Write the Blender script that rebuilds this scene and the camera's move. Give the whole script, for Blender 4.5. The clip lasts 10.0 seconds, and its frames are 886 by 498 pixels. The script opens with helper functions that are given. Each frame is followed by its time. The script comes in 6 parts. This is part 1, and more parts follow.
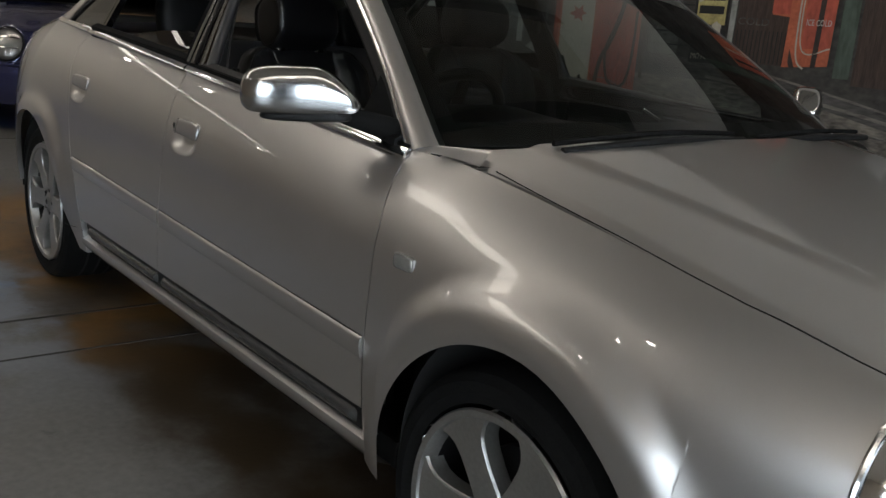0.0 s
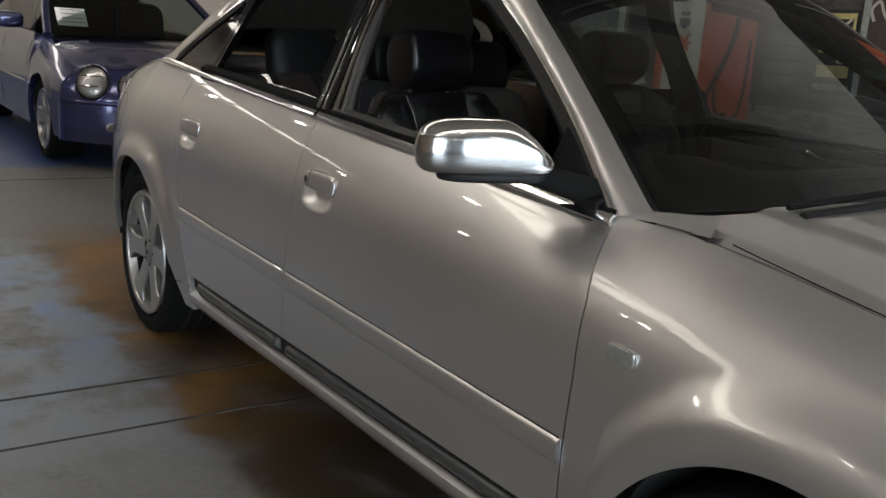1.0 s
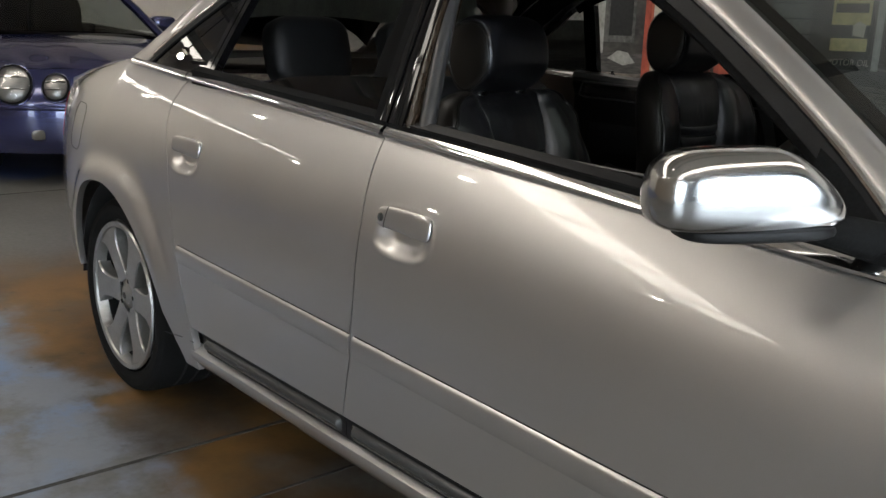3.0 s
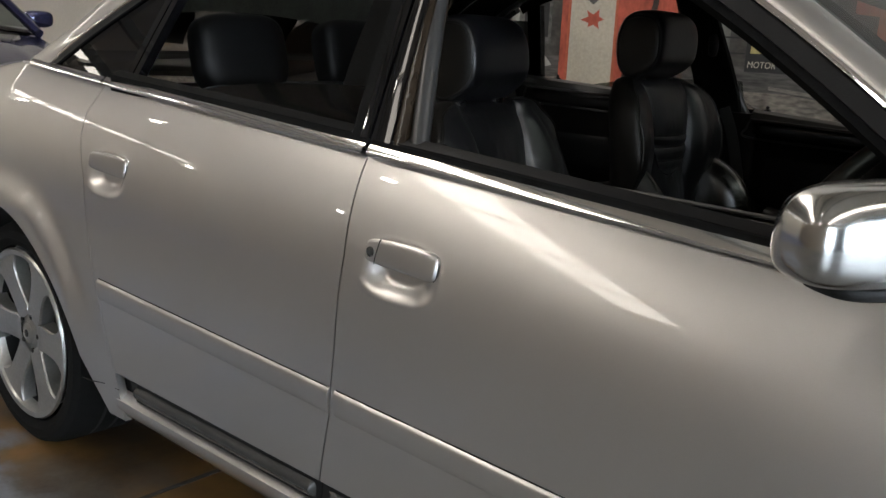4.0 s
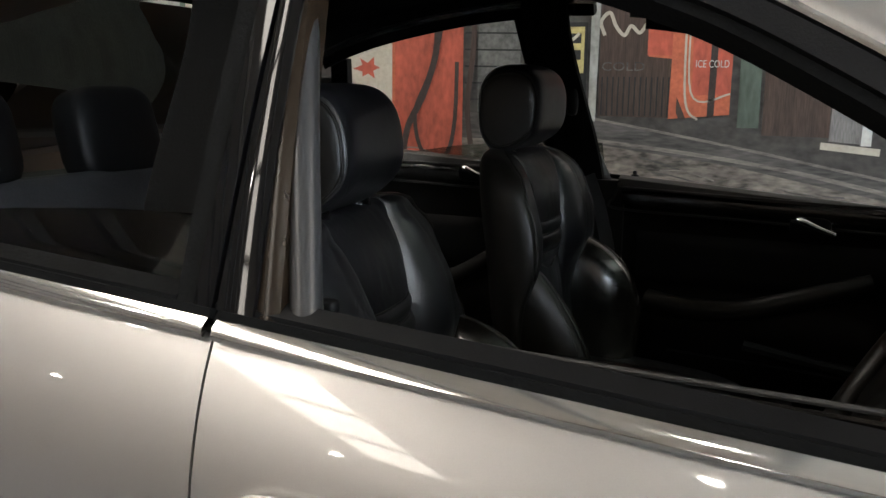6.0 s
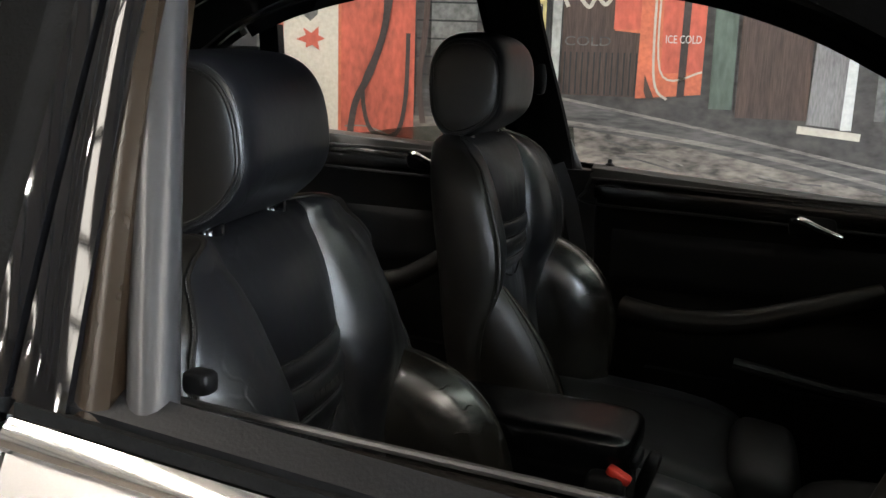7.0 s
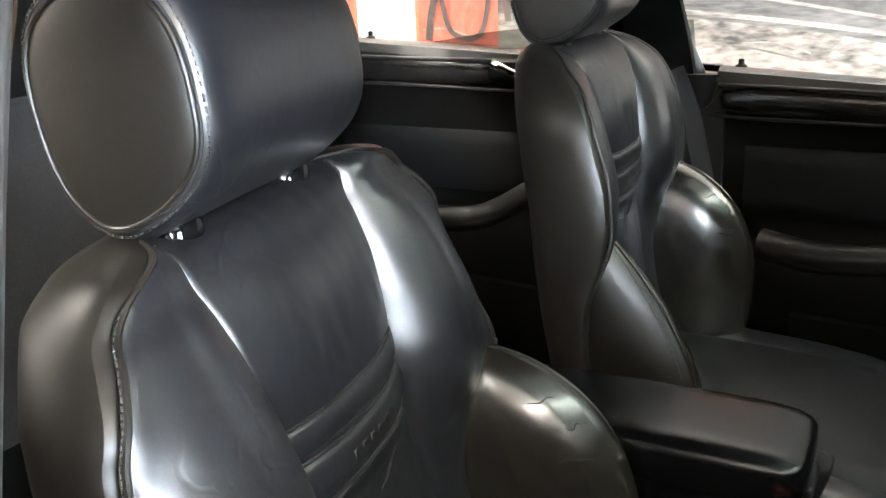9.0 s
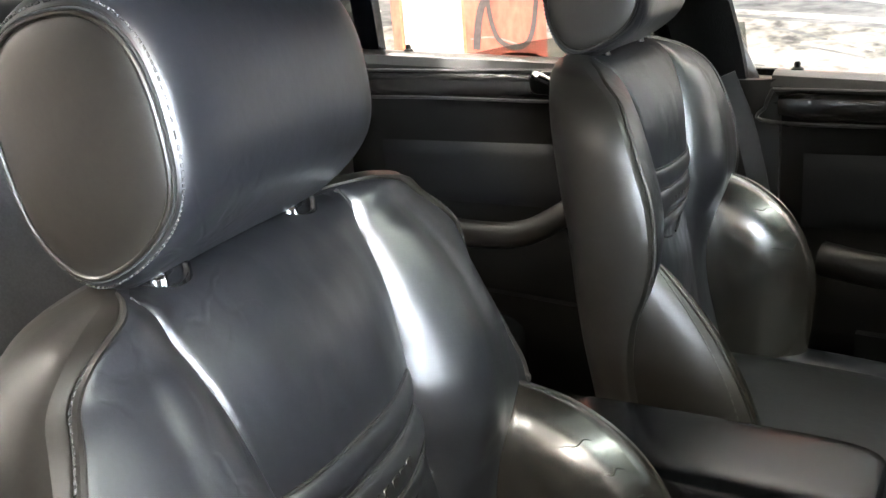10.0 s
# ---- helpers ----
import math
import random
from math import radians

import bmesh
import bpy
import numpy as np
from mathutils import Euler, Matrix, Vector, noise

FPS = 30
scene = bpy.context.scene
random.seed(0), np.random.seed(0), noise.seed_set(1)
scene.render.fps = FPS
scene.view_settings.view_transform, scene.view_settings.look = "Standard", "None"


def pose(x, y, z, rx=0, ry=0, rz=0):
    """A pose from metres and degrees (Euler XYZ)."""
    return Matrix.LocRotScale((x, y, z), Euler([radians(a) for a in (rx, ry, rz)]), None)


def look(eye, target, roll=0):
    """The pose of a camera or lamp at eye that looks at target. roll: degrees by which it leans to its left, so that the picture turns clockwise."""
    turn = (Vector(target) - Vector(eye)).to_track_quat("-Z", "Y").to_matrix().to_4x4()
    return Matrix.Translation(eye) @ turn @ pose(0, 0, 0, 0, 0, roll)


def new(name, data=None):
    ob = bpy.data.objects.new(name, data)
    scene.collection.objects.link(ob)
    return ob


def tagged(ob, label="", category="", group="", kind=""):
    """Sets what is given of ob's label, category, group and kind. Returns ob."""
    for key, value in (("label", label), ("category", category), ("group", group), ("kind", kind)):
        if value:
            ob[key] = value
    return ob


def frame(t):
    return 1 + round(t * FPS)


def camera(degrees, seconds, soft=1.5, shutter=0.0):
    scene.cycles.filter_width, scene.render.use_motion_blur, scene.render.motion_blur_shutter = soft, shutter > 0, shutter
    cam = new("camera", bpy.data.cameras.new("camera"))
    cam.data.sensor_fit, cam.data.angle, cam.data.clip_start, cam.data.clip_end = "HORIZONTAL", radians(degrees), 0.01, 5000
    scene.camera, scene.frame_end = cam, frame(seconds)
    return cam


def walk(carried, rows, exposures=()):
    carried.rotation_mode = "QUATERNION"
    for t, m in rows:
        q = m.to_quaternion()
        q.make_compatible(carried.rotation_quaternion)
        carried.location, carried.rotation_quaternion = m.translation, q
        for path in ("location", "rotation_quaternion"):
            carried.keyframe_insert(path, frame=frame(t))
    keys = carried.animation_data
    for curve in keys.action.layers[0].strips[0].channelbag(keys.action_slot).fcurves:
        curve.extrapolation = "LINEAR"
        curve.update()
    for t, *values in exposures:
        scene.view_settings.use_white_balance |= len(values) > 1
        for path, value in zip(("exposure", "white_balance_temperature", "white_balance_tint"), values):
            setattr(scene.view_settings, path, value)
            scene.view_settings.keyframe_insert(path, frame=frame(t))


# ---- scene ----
cam = camera(51.4, 10.0)
PATH = [
    (0, (3.8390, -1.9122, 1.2287), (2.3431, -0.6878, 0.7159), 5.69),
    (0.5, (3.6512, -1.9080, 1.2408), (2.0858, -0.7598, 0.7598), 4.44),
    (1, (3.4339, -1.9402, 1.2240), (1.8534, -0.8064, 0.7586), 4.72),
    (1.5, (3.2622, -1.9845, 1.2093), (1.6997, -0.8262, 0.7437), 4.96),
    (2, (3.0919, -1.9692, 1.1954), (1.5488, -0.7872, 0.7246), 4.61),
    (3.5, (2.5796, -1.9320, 1.2186), (1.1935, -0.5814, 0.7141), 2.70),
    (4, (2.4145, -1.9102, 1.2032), (1.1313, -0.4542, 0.7201), 3.61),
    (4.5, (2.2560, -1.8129, 1.2247), (1.0729, -0.2734, 0.7450), 4.31),
    (5, (2.1312, -1.7144, 1.2091), (1.0531, -0.0900, 0.7630), 3.32),
    (5.5, (1.9410, -1.6499, 1.2383), (1.0214, 0.0777, 0.8265), 3.51),
    (5.7, (1.8999, -1.6106, 1.2375), (1.0171, 0.1437, 0.8593), 2.52),
    (6.8, (1.7471, -1.2616, 1.2192), (0.9939, 0.5495, 0.8226), 3.00),
    (7, (1.7261, -1.2205, 1.2241), (0.9850, 0.5903, 0.8054), 2.83),
    (7.5, (1.6464, -1.1043, 1.2201), (0.9489, 0.7073, 0.7388), 2.67),
    (8, (1.5882, -1.0132, 1.2262), (0.9070, 0.7791, 0.6573), 3.43),
    (8.5, (1.5918, -0.9532, 1.2149), (0.8184, 0.7889, 0.6094), 0.97),
    (9, (1.5998, -0.9076, 1.2153), (0.6995, 0.7628, 0.5834), -1.21),
    (9.5, (1.5992, -0.8694, 1.2129), (0.5909, 0.7410, 0.5888), -3.00),
    (10, (1.5955, -0.8350, 1.2151), (0.5826, 0.7775, 0.6037), -3.45),
]
EXPOSURES = [(0.0, -1.0), (1.0, -0.52), (2.0, -0.38), (3.5, -0.08), (5.0, -0.22), (5.5, -0.16), (5.7, 0.06), (6.8, 0.66), (7.0, 1.12), (7.5, 1.84), (8.0, 2.32), (8.5, 2.72), (9.0, 3.26), (9.5, 3.59), (10.0, 3.77)]
walk(cam, [(t, look(eye, target, roll)) for t, eye, target, roll in PATH], EXPOSURES)


# ---- light ----
world = bpy.data.worlds.new("world")
scene.world = world
world.use_nodes = True
world.node_tree.nodes["Background"].inputs[0].default_value = (0.5, 0.55, 0.6, 1)
world.node_tree.nodes["Background"].inputs[1].default_value = 0.05


# ---- materials ----
def mat(name, color, rough=0.5, metal=0.0, var=0.12, scale=6.0, fine=60.0, bump=0.0, coat=0.0, bscale=None, stretch=(1, 1, 1), spec=0.5, rvar=0.08, dust=None):
    m = bpy.data.materials.new(name)
    m.use_nodes = True
    nt = m.node_tree
    b = nt.nodes["Principled BSDF"]
    tc = nt.nodes.new("ShaderNodeTexCoord")
    mp = nt.nodes.new("ShaderNodeMapping")
    mp.inputs["Scale"].default_value = stretch
    nt.links.new(tc.outputs["Object"], mp.inputs["Vector"])
    n1 = nt.nodes.new("ShaderNodeTexNoise")
    n1.inputs["Scale"].default_value, n1.inputs["Detail"].default_value = scale, 5
    n2 = nt.nodes.new("ShaderNodeTexNoise")
    n2.inputs["Scale"].default_value, n2.inputs["Detail"].default_value = fine, 3
    for n in (n1, n2):
        nt.links.new(mp.outputs[0], n.inputs["Vector"])
    add = nt.nodes.new("ShaderNodeMath")
    add.operation = "ADD"
    nt.links.new(n1.outputs[0], add.inputs[0])
    nt.links.new(n2.outputs[0], add.inputs[1])
    ramp = nt.nodes.new("ShaderNodeMapRange")
    ramp.inputs[1].default_value, ramp.inputs[2].default_value = 0.7, 1.3
    nt.links.new(add.outputs[0], ramp.inputs[0])
    mix = nt.nodes.new("ShaderNodeMix")
    mix.data_type = "RGBA"
    mix.inputs[6].default_value = (*[c * (1 - var) for c in color], 1)
    mix.inputs[7].default_value = (*([min(1, c * (1 + var)) for c in color] if dust is None else dust), 1)
    nt.links.new(ramp.outputs[0], mix.inputs[0])
    nt.links.new(mix.outputs[2], b.inputs["Base Color"])
    rr = nt.nodes.new("ShaderNodeMapRange")
    rr.inputs[3].default_value, rr.inputs[4].default_value = max(0.0, rough - rvar * rough), min(1, rough + rvar * rough)
    nt.links.new(n1.outputs[0], rr.inputs[0])
    nt.links.new(rr.outputs[0], b.inputs["Roughness"])
    b.inputs["Metallic"].default_value = metal
    b.inputs["Specular IOR Level"].default_value = spec
    b.inputs["Coat Weight"].default_value = coat
    b.inputs["Coat Roughness"].default_value = 0.03
    if bump:
        nb = n2
        if bscale:
            nb = nt.nodes.new("ShaderNodeTexNoise")
            nb.inputs["Scale"].default_value, nb.inputs["Detail"].default_value = bscale, 4
            nt.links.new(mp.outputs[0], nb.inputs["Vector"])
        bp = nt.nodes.new("ShaderNodeBump")
        bp.inputs["Strength"].default_value, bp.inputs["Distance"].default_value = bump, 0.004
        nt.links.new(nb.outputs[0], bp.inputs["Height"])
        nt.links.new(bp.outputs[0], b.inputs["Normal"])
    return m


def glow(name, color, strength):
    m = bpy.data.materials.new(name)
    m.use_nodes = True
    b = m.node_tree.nodes["Principled BSDF"]
    b.inputs["Base Color"].default_value = (*color, 1)
    b.inputs["Emission Color"].default_value = (*color, 1)
    b.inputs["Emission Strength"].default_value = strength
    return m


def glass(name, color, rough=0.0):
    """Thin automotive glass: a clear sheet with its mirror gloss."""
    m = bpy.data.materials.new(name)
    m.use_nodes = True
    nt = m.node_tree
    nt.nodes.clear()
    out = nt.nodes.new("ShaderNodeOutputMaterial")
    tr = nt.nodes.new("ShaderNodeBsdfTransparent")
    tr.inputs[0].default_value = (*color, 1)
    gl = nt.nodes.new("ShaderNodeBsdfGlossy")
    gl.inputs[1].default_value = rough
    fr = nt.nodes.new("ShaderNodeFresnel")
    fr.inputs[0].default_value = 1.5
    mx = nt.nodes.new("ShaderNodeMixShader")
    nt.links.new(fr.outputs[0], mx.inputs[0])
    nt.links.new(tr.outputs[0], mx.inputs[1])
    nt.links.new(gl.outputs[0], mx.inputs[2])
    nt.links.new(mx.outputs[0], out.inputs[0])
    return m


SILVER = mat("silver_paint", (0.475, 0.459, 0.445), 0.39, 0.94, 0.03, 3, 900, coat=1.0, bump=0.02, rvar=0.05)
CHROME = mat("chrome", (0.80, 0.80, 0.80), 0.09, 1.0, 0.02, 8, 80)
ALU = mat("alloy", (0.30, 0.295, 0.285), 0.38, 0.85, 0.1, 10, 120, coat=0.5)
RUBBER = mat("rubber", (0.006, 0.006, 0.006), 0.95, 0, 0.3, 14, 200, bump=0.2, spec=0.12, rvar=0.05)
SATIN = mat("satin_metal", (0.48, 0.48, 0.48), 0.15, 1.0, 0.04, 8, 200, rvar=0.08)
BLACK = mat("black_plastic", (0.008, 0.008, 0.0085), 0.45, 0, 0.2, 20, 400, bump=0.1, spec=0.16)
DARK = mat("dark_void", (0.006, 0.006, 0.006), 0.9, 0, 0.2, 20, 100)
GLOSSY = mat("gloss_black", (0.004, 0.004, 0.0045), 0.05, 0, 0.1, 9, 90, spec=0.38)
CHANNEL = mat("grey_rubber_channel", (0.028, 0.028, 0.029), 0.30, 0.0, 0.15, 10, 200)
BRONZE = mat("satin_dark_frame", (0.016, 0.0105, 0.0065), 0.26, 0.0, 0.2, 8, 100, stretch=(1, 1, 0.1), spec=0.35)
SKIRT = mat("dark_grey_trim", (0.040, 0.040, 0.039), 0.26, 0.2, 0.15, 12, 300)
# bluish fronts, warm sides: daylight and hall light mixed into black leather
LEATHER = mat("black_leather", (0.0086, 0.0088, 0.0108), 0.36, 0, 0.25, 9, 260, bump=0.10, bscale=52, rvar=0.3, spec=0.85)
LEATHER_SIDE = mat("black_side_leather", (0.0085, 0.0068, 0.0052), 0.41, 0, 0.25, 9, 260, bump=0.10, bscale=52, rvar=0.25, spec=0.55)
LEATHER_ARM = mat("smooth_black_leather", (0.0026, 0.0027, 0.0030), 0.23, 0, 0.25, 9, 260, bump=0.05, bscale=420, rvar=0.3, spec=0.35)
LEATHER_REAR = mat("dull_black_leather", (0.0060, 0.0062, 0.0068), 0.52, 0, 0.25, 9, 260, bump=0.1, bscale=60, rvar=0.2, spec=0.3)
# leather paled in its colour so the bench looks lit
LEATHER_BENCH = mat("bench_leather_with_light", (0.055, 0.057, 0.063), 0.42, 0, 0.25, 9, 260, bump=0.1, bscale=60, rvar=0.2, spec=0.6)
SHELF = mat("grey_shelf_felt", (0.16, 0.17, 0.155), 0.9, 0, 0.2, 20, 300, bump=0.2, spec=0.2)
SILL = mat("grey_soft_sill", (0.030, 0.029, 0.028), 0.34, 0, 0.2, 12, 400, bump=0.08, spec=0.6)
LEATHER_WORN = mat("shiny_worn_leather", (0.0125, 0.0110, 0.0090), 0.23, 0, 0.25, 14, 90, bump=0.06, bscale=60, rvar=0.15, spec=1.0)
TRIM = mat("black_soft_trim", (0.0066, 0.0060, 0.0055), 0.42, 0, 0.3, 10, 500, bump=0.1, spec=0.2)
CARBON = mat("dark_weave_trim", (0.012, 0.0105, 0.0095), 0.25, 0.1, 0.45, 220, 600, coat=0.6)
LINER = mat("black_headliner", (0.005, 0.005, 0.005), 0.95, 0, 0.2, 30, 300, bump=0.2, spec=0.1)


def creased(m, scale, depth, wide=0.05):
    """Adds sparse, wandering fold lines to a leather's relief."""
    nt = m.node_tree
    b = nt.nodes["Principled BSDF"]
    tc, nz, vo = nt.nodes.new("ShaderNodeTexCoord"), nt.nodes.new("ShaderNodeTexNoise"), nt.nodes.new("ShaderNodeTexVoronoi")
    nz.inputs["Scale"].default_value, nz.inputs["Detail"].default_value = 9.0, 3
    warp = nt.nodes.new("ShaderNodeMix")
    warp.data_type = "VECTOR"
    warp.inputs[0].default_value = 0.2
    nt.links.new(tc.outputs["Object"], nz.inputs["Vector"])
    nt.links.new(tc.outputs["Object"], warp.inputs[4])
    nt.links.new(nz.outputs[1], warp.inputs[5])
    vo.feature = "DISTANCE_TO_EDGE"
    vo.inputs["Scale"].default_value = scale
    nt.links.new(warp.outputs[1], vo.inputs["Vector"])
    line = nt.nodes.new("ShaderNodeMapRange")
    line.interpolation_type = "SMOOTHSTEP"
    for k, v in zip((1, 2, 3, 4), (0.0, wide, 0.0, 1.0)):
        line.inputs[k].default_value = v
    nt.links.new(vo.outputs[0], line.inputs[0])
    mask_noise = nt.nodes.new("ShaderNodeTexNoise")
    mask_noise.inputs["Scale"].default_value, mask_noise.inputs["Detail"].default_value = 5.0, 2
    nt.links.new(tc.outputs["Object"], mask_noise.inputs["Vector"])
    mask = nt.nodes.new("ShaderNodeMapRange")
    for k, v in zip((1, 2, 3, 4), (0.53, 0.70, 0.0, 1.0)):
        mask.inputs[k].default_value = v
    nt.links.new(mask_noise.outputs[0], mask.inputs[0])
    bp = nt.nodes.new("ShaderNodeBump")
    bp.inputs["Distance"].default_value = depth
    old = b.inputs["Normal"].links
    if old:
        nt.links.new(old[0].from_socket, bp.inputs["Normal"])
    nt.links.new(mask.outputs[0], bp.inputs["Strength"])
    nt.links.new(line.outputs[0], bp.inputs["Height"])
    nt.links.new(bp.outputs[0], b.inputs["Normal"])


creased(LEATHER_SIDE, 8.0, 0.0004, 0.3)
creased(LEATHER, 19.0, 0.0004, 0.12)
creased(LEATHER_WORN, 14.0, 0.0004, 0.2)
GLASS = glass("clear_glass", (0.50, 0.57, 0.56))
GLASS_TINT = glass("lightly_tinted_glass", (0.60, 0.62, 0.60))
GLASS_SCREEN = glass("windscreen_glass", (0.31, 0.375, 0.38))
TINT = glass("tinted_glass", (0.07, 0.075, 0.074))
LENS = glass("lamp_lens", (0.95, 0.95, 0.95), 0.02)
CLEARISH = mat("clear_lens_plastic", (0.22, 0.215, 0.20), 0.15, 0.4, 0.2, 60, 200, coat=1.0)
REDLENS = mat("red_lens", (0.30, 0.01, 0.012), 0.12, 0, 0.1, 20, 60, coat=1.0)
RED = mat("red_plastic", (0.75, 0.05, 0.03), 0.4)
BLUE = mat("blue_paint", (0.026, 0.030, 0.098), 0.22, 0.55, 0.06, 4, 700, coat=1.0)
PAPER = mat("paper", (0.8, 0.8, 0.78), 0.8)
WALLBEIGE = mat("beige_wall", (0.52, 0.48, 0.41), 0.85, 0, 0.08, 1.2, 30, bump=0.1)
WALLWHITE = mat("white_wall", (0.74, 0.70, 0.64), 0.85, 0, 0.05, 1.2, 30, bump=0.1)
WALLTAN = mat("tan_wall", (0.265, 0.222, 0.178), 0.85, 0, 0.12, 1.2, 30, bump=0.1)
WALLGREY = mat("grey_wall", (0.085, 0.085, 0.085), 0.85, 0, 0.12, 1.2, 30, bump=0.1)
CEIL = mat("ceiling_sheet", (0.72, 0.66, 0.58), 0.7, 0, 0.06, 1.0, 20)
JOINT = mat("dirty_joint_filler", (0.034, 0.033, 0.031), 0.85, 0, 0.6, 9, 60)
THREAD = mat("grey_thread", (0.035, 0.034, 0.032), 0.7)
STEEL = mat("roof_steel", (0.25, 0.24, 0.22), 0.6, 0, 0.1, 3, 30)


# ---- mesh helpers ----
def part(name, bm, material, parent, label="", smooth=True, angle=40):
    me = bpy.data.meshes.new(name)
    bm.normal_update()
    bm.to_mesh(me)
    bm.free()
    me.materials.append(material)
    if smooth:
        me.polygons.foreach_set("use_smooth", [True] * len(me.polygons))
        me.set_sharp_from_angle(angle=radians(angle))
    ob = new(name, me)
    if parent:
        ob.parent = parent
        if parent.type == "EMPTY":
            ob.matrix_parent_inverse = Matrix.Translation(parent.location).inverted()
    if label:
        ob["label"] = label
    return ob


def thing(name, at, label, category, group="", kind=""):
    ob = new(name)
    ob.location = at
    return tagged(ob, label, category, group, kind)


def cat(pts, n=8):
    """A smooth curve through points."""
    P = [Vector(p) for p in pts]
    out = []
    for i in range(len(P) - 1):
        a, b, c, d = P[max(i - 1, 0)], P[i], P[i + 1], P[min(i + 2, len(P) - 1)]
        for k in range(n):
            t = k / n
            out.append(0.5 * ((2 * b) + (c - a) * t + (2 * a - 5 * b + 4 * c - d) * t * t + (3 * b - a - 3 * c + d) * t ** 3))
    out.append(P[-1])
    return out


def grid(fn, us, vs, bm=None):
    bm = bm or bmesh.new()
    rows = [[bm.verts.new(fn(u, v)) for v in vs] for u in us]
    for a, b in zip(rows, rows[1:]):
        for i in range(len(vs) - 1):
            bm.faces.new((a[i], b[i], b[i + 1], a[i + 1]))
    return bm


def lin(n):
    return [i / (n - 1) for i in range(n)]


def flange(bm, vec, back=True):
    """Turns the open border of a sheet inward, which gives it its thickness."""
    edges = [e for e in bm.edges if e.is_boundary]
    r = bmesh.ops.extrude_edge_only(bm, edges=edges)
    vs = [v for v in r["geom"] if isinstance(v, bmesh.types.BMVert)]
    for v in vs:
        v.co += Vector(vec)
    return bm


def solid(bm, vec):
    """A sheet made into a slab by the offset vec."""
    faces = list(bm.faces)
    r = bmesh.ops.extrude_face_region(bm, geom=faces)
    for v in r["geom"]:
        if isinstance(v, bmesh.types.BMVert):
            v.co += Vector(vec)
    bmesh.ops.recalc_face_normals(bm, faces=bm.faces)
    return bm


def box(x0, x1, y0, y1, z0, z1, bev=0.0, seg=2, bm=None):
    bm = bm or bmesh.new()
    r = bmesh.ops.create_cube(bm, size=1)
    for v in r["verts"]:
        v.co = Vector(((x0 + x1) / 2 + v.co.x * (x1 - x0), (y0 + y1) / 2 + v.co.y * (y1 - y0), (z0 + z1) / 2 + v.co.z * (z1 - z0)))
    if bev:
        es = list({e for v in r["verts"] for e in v.link_edges})
        bmesh.ops.bevel(bm, geom=es, offset=bev, segments=seg, affect="EDGES", profile=0.5)
    return bm


def tube(pts, r, n=8, bm=None, flat=1.0, caps=True):
    """A round bar along points; r may be a function of 0..1."""
    bm = bm or bmesh.new()
    P = [Vector(p) for p in pts]
    rings, up = [], None
    for i, p in enumerate(P):
        t = (P[min(i + 1, len(P) - 1)] - P[max(i - 1, 0)]).normalized()
        if up is None:
            up = t.cross(Vector((0.3, 0.2, 1))).normalized()
        up = (up - t * up.dot(t)).normalized()
        side = t.cross(up)
        rad = r(i / (len(P) - 1)) if callable(r) else r
        rings.append([bm.verts.new(p + rad * (math.cos(a) * up + flat * math.sin(a) * side)) for a in [2 * math.pi * k / n for k in range(n)]])
    for a, b in zip(rings, rings[1:]):
        for k in range(n):
            bm.faces.new((a[k], a[(k + 1) % n], b[(k + 1) % n], b[k]))
    if caps:
        bm.faces.new(rings[0][::-1])
        bm.faces.new(rings[-1])
    return bm


def sweep(pts, prof, normal, bm=None):
    """A closed profile of (out, across) pairs along points; out lies along the given normal."""
    bm = bm or bmesh.new()
    P = [Vector(p) for p in pts]
    rings = []
    for i, p in enumerate(P):
        t = (P[min(i + 1, len(P) - 1)] - P[max(i - 1, 0)]).normalized()
        nn = Vector(normal)
        nn = (nn - t * nn.dot(t)).normalized()
        b = t.cross(nn)
        rings.append([bm.verts.new(p + a * nn + c * b) for a, c in prof])
    k = len(prof)
    for a, b in zip(rings, rings[1:]):
        for i in range(k):
            bm.faces.new((a[i], a[(i + 1) % k], b[(i + 1) % k], b[i]))
    bm.faces.new(rings[0][::-1])
    bm.faces.new(rings[-1])
    bmesh.ops.recalc_face_normals(bm, faces=bm.faces)
    return bm


def sgnpow(v, e):
    return math.copysign(abs(v) ** e, v)


def blob(c, r, e1=0.5, e2=0.5, nu=28, nv=18, turn=None, warp=None, bm=None):
    """A rounded box or pad: a superellipsoid about c with radii r; warp bends it in its own units."""
    bm = bm or bmesh.new()
    rows = []
    for j in range(nv + 1):
        a = -math.pi / 2 + math.pi * j / nv
        row = []
        for i in range(nu):
            t = 2 * math.pi * i / nu
            p = Vector((sgnpow(math.cos(a), e1) * sgnpow(math.cos(t), e2), sgnpow(math.cos(a), e1) * sgnpow(math.sin(t), e2), sgnpow(math.sin(a), e1)))
            if warp:
                p = Vector(warp(p))
            p = Vector((p.x * r[0], p.y * r[1], p.z * r[2]))
            if turn:
                p = turn @ p
            row.append(bm.verts.new(p + Vector(c)))
        rows.append(row)
    for a, b in zip(rows, rows[1:]):
        for i in range(nu):
            bm.faces.new((a[i], a[(i + 1) % nu], b[(i + 1) % nu], b[i]))
    bmesh.ops.remove_doubles(bm, verts=bm.verts, dist=1e-5)
    bmesh.ops.recalc_face_normals(bm, faces=bm.faces)
    return bm


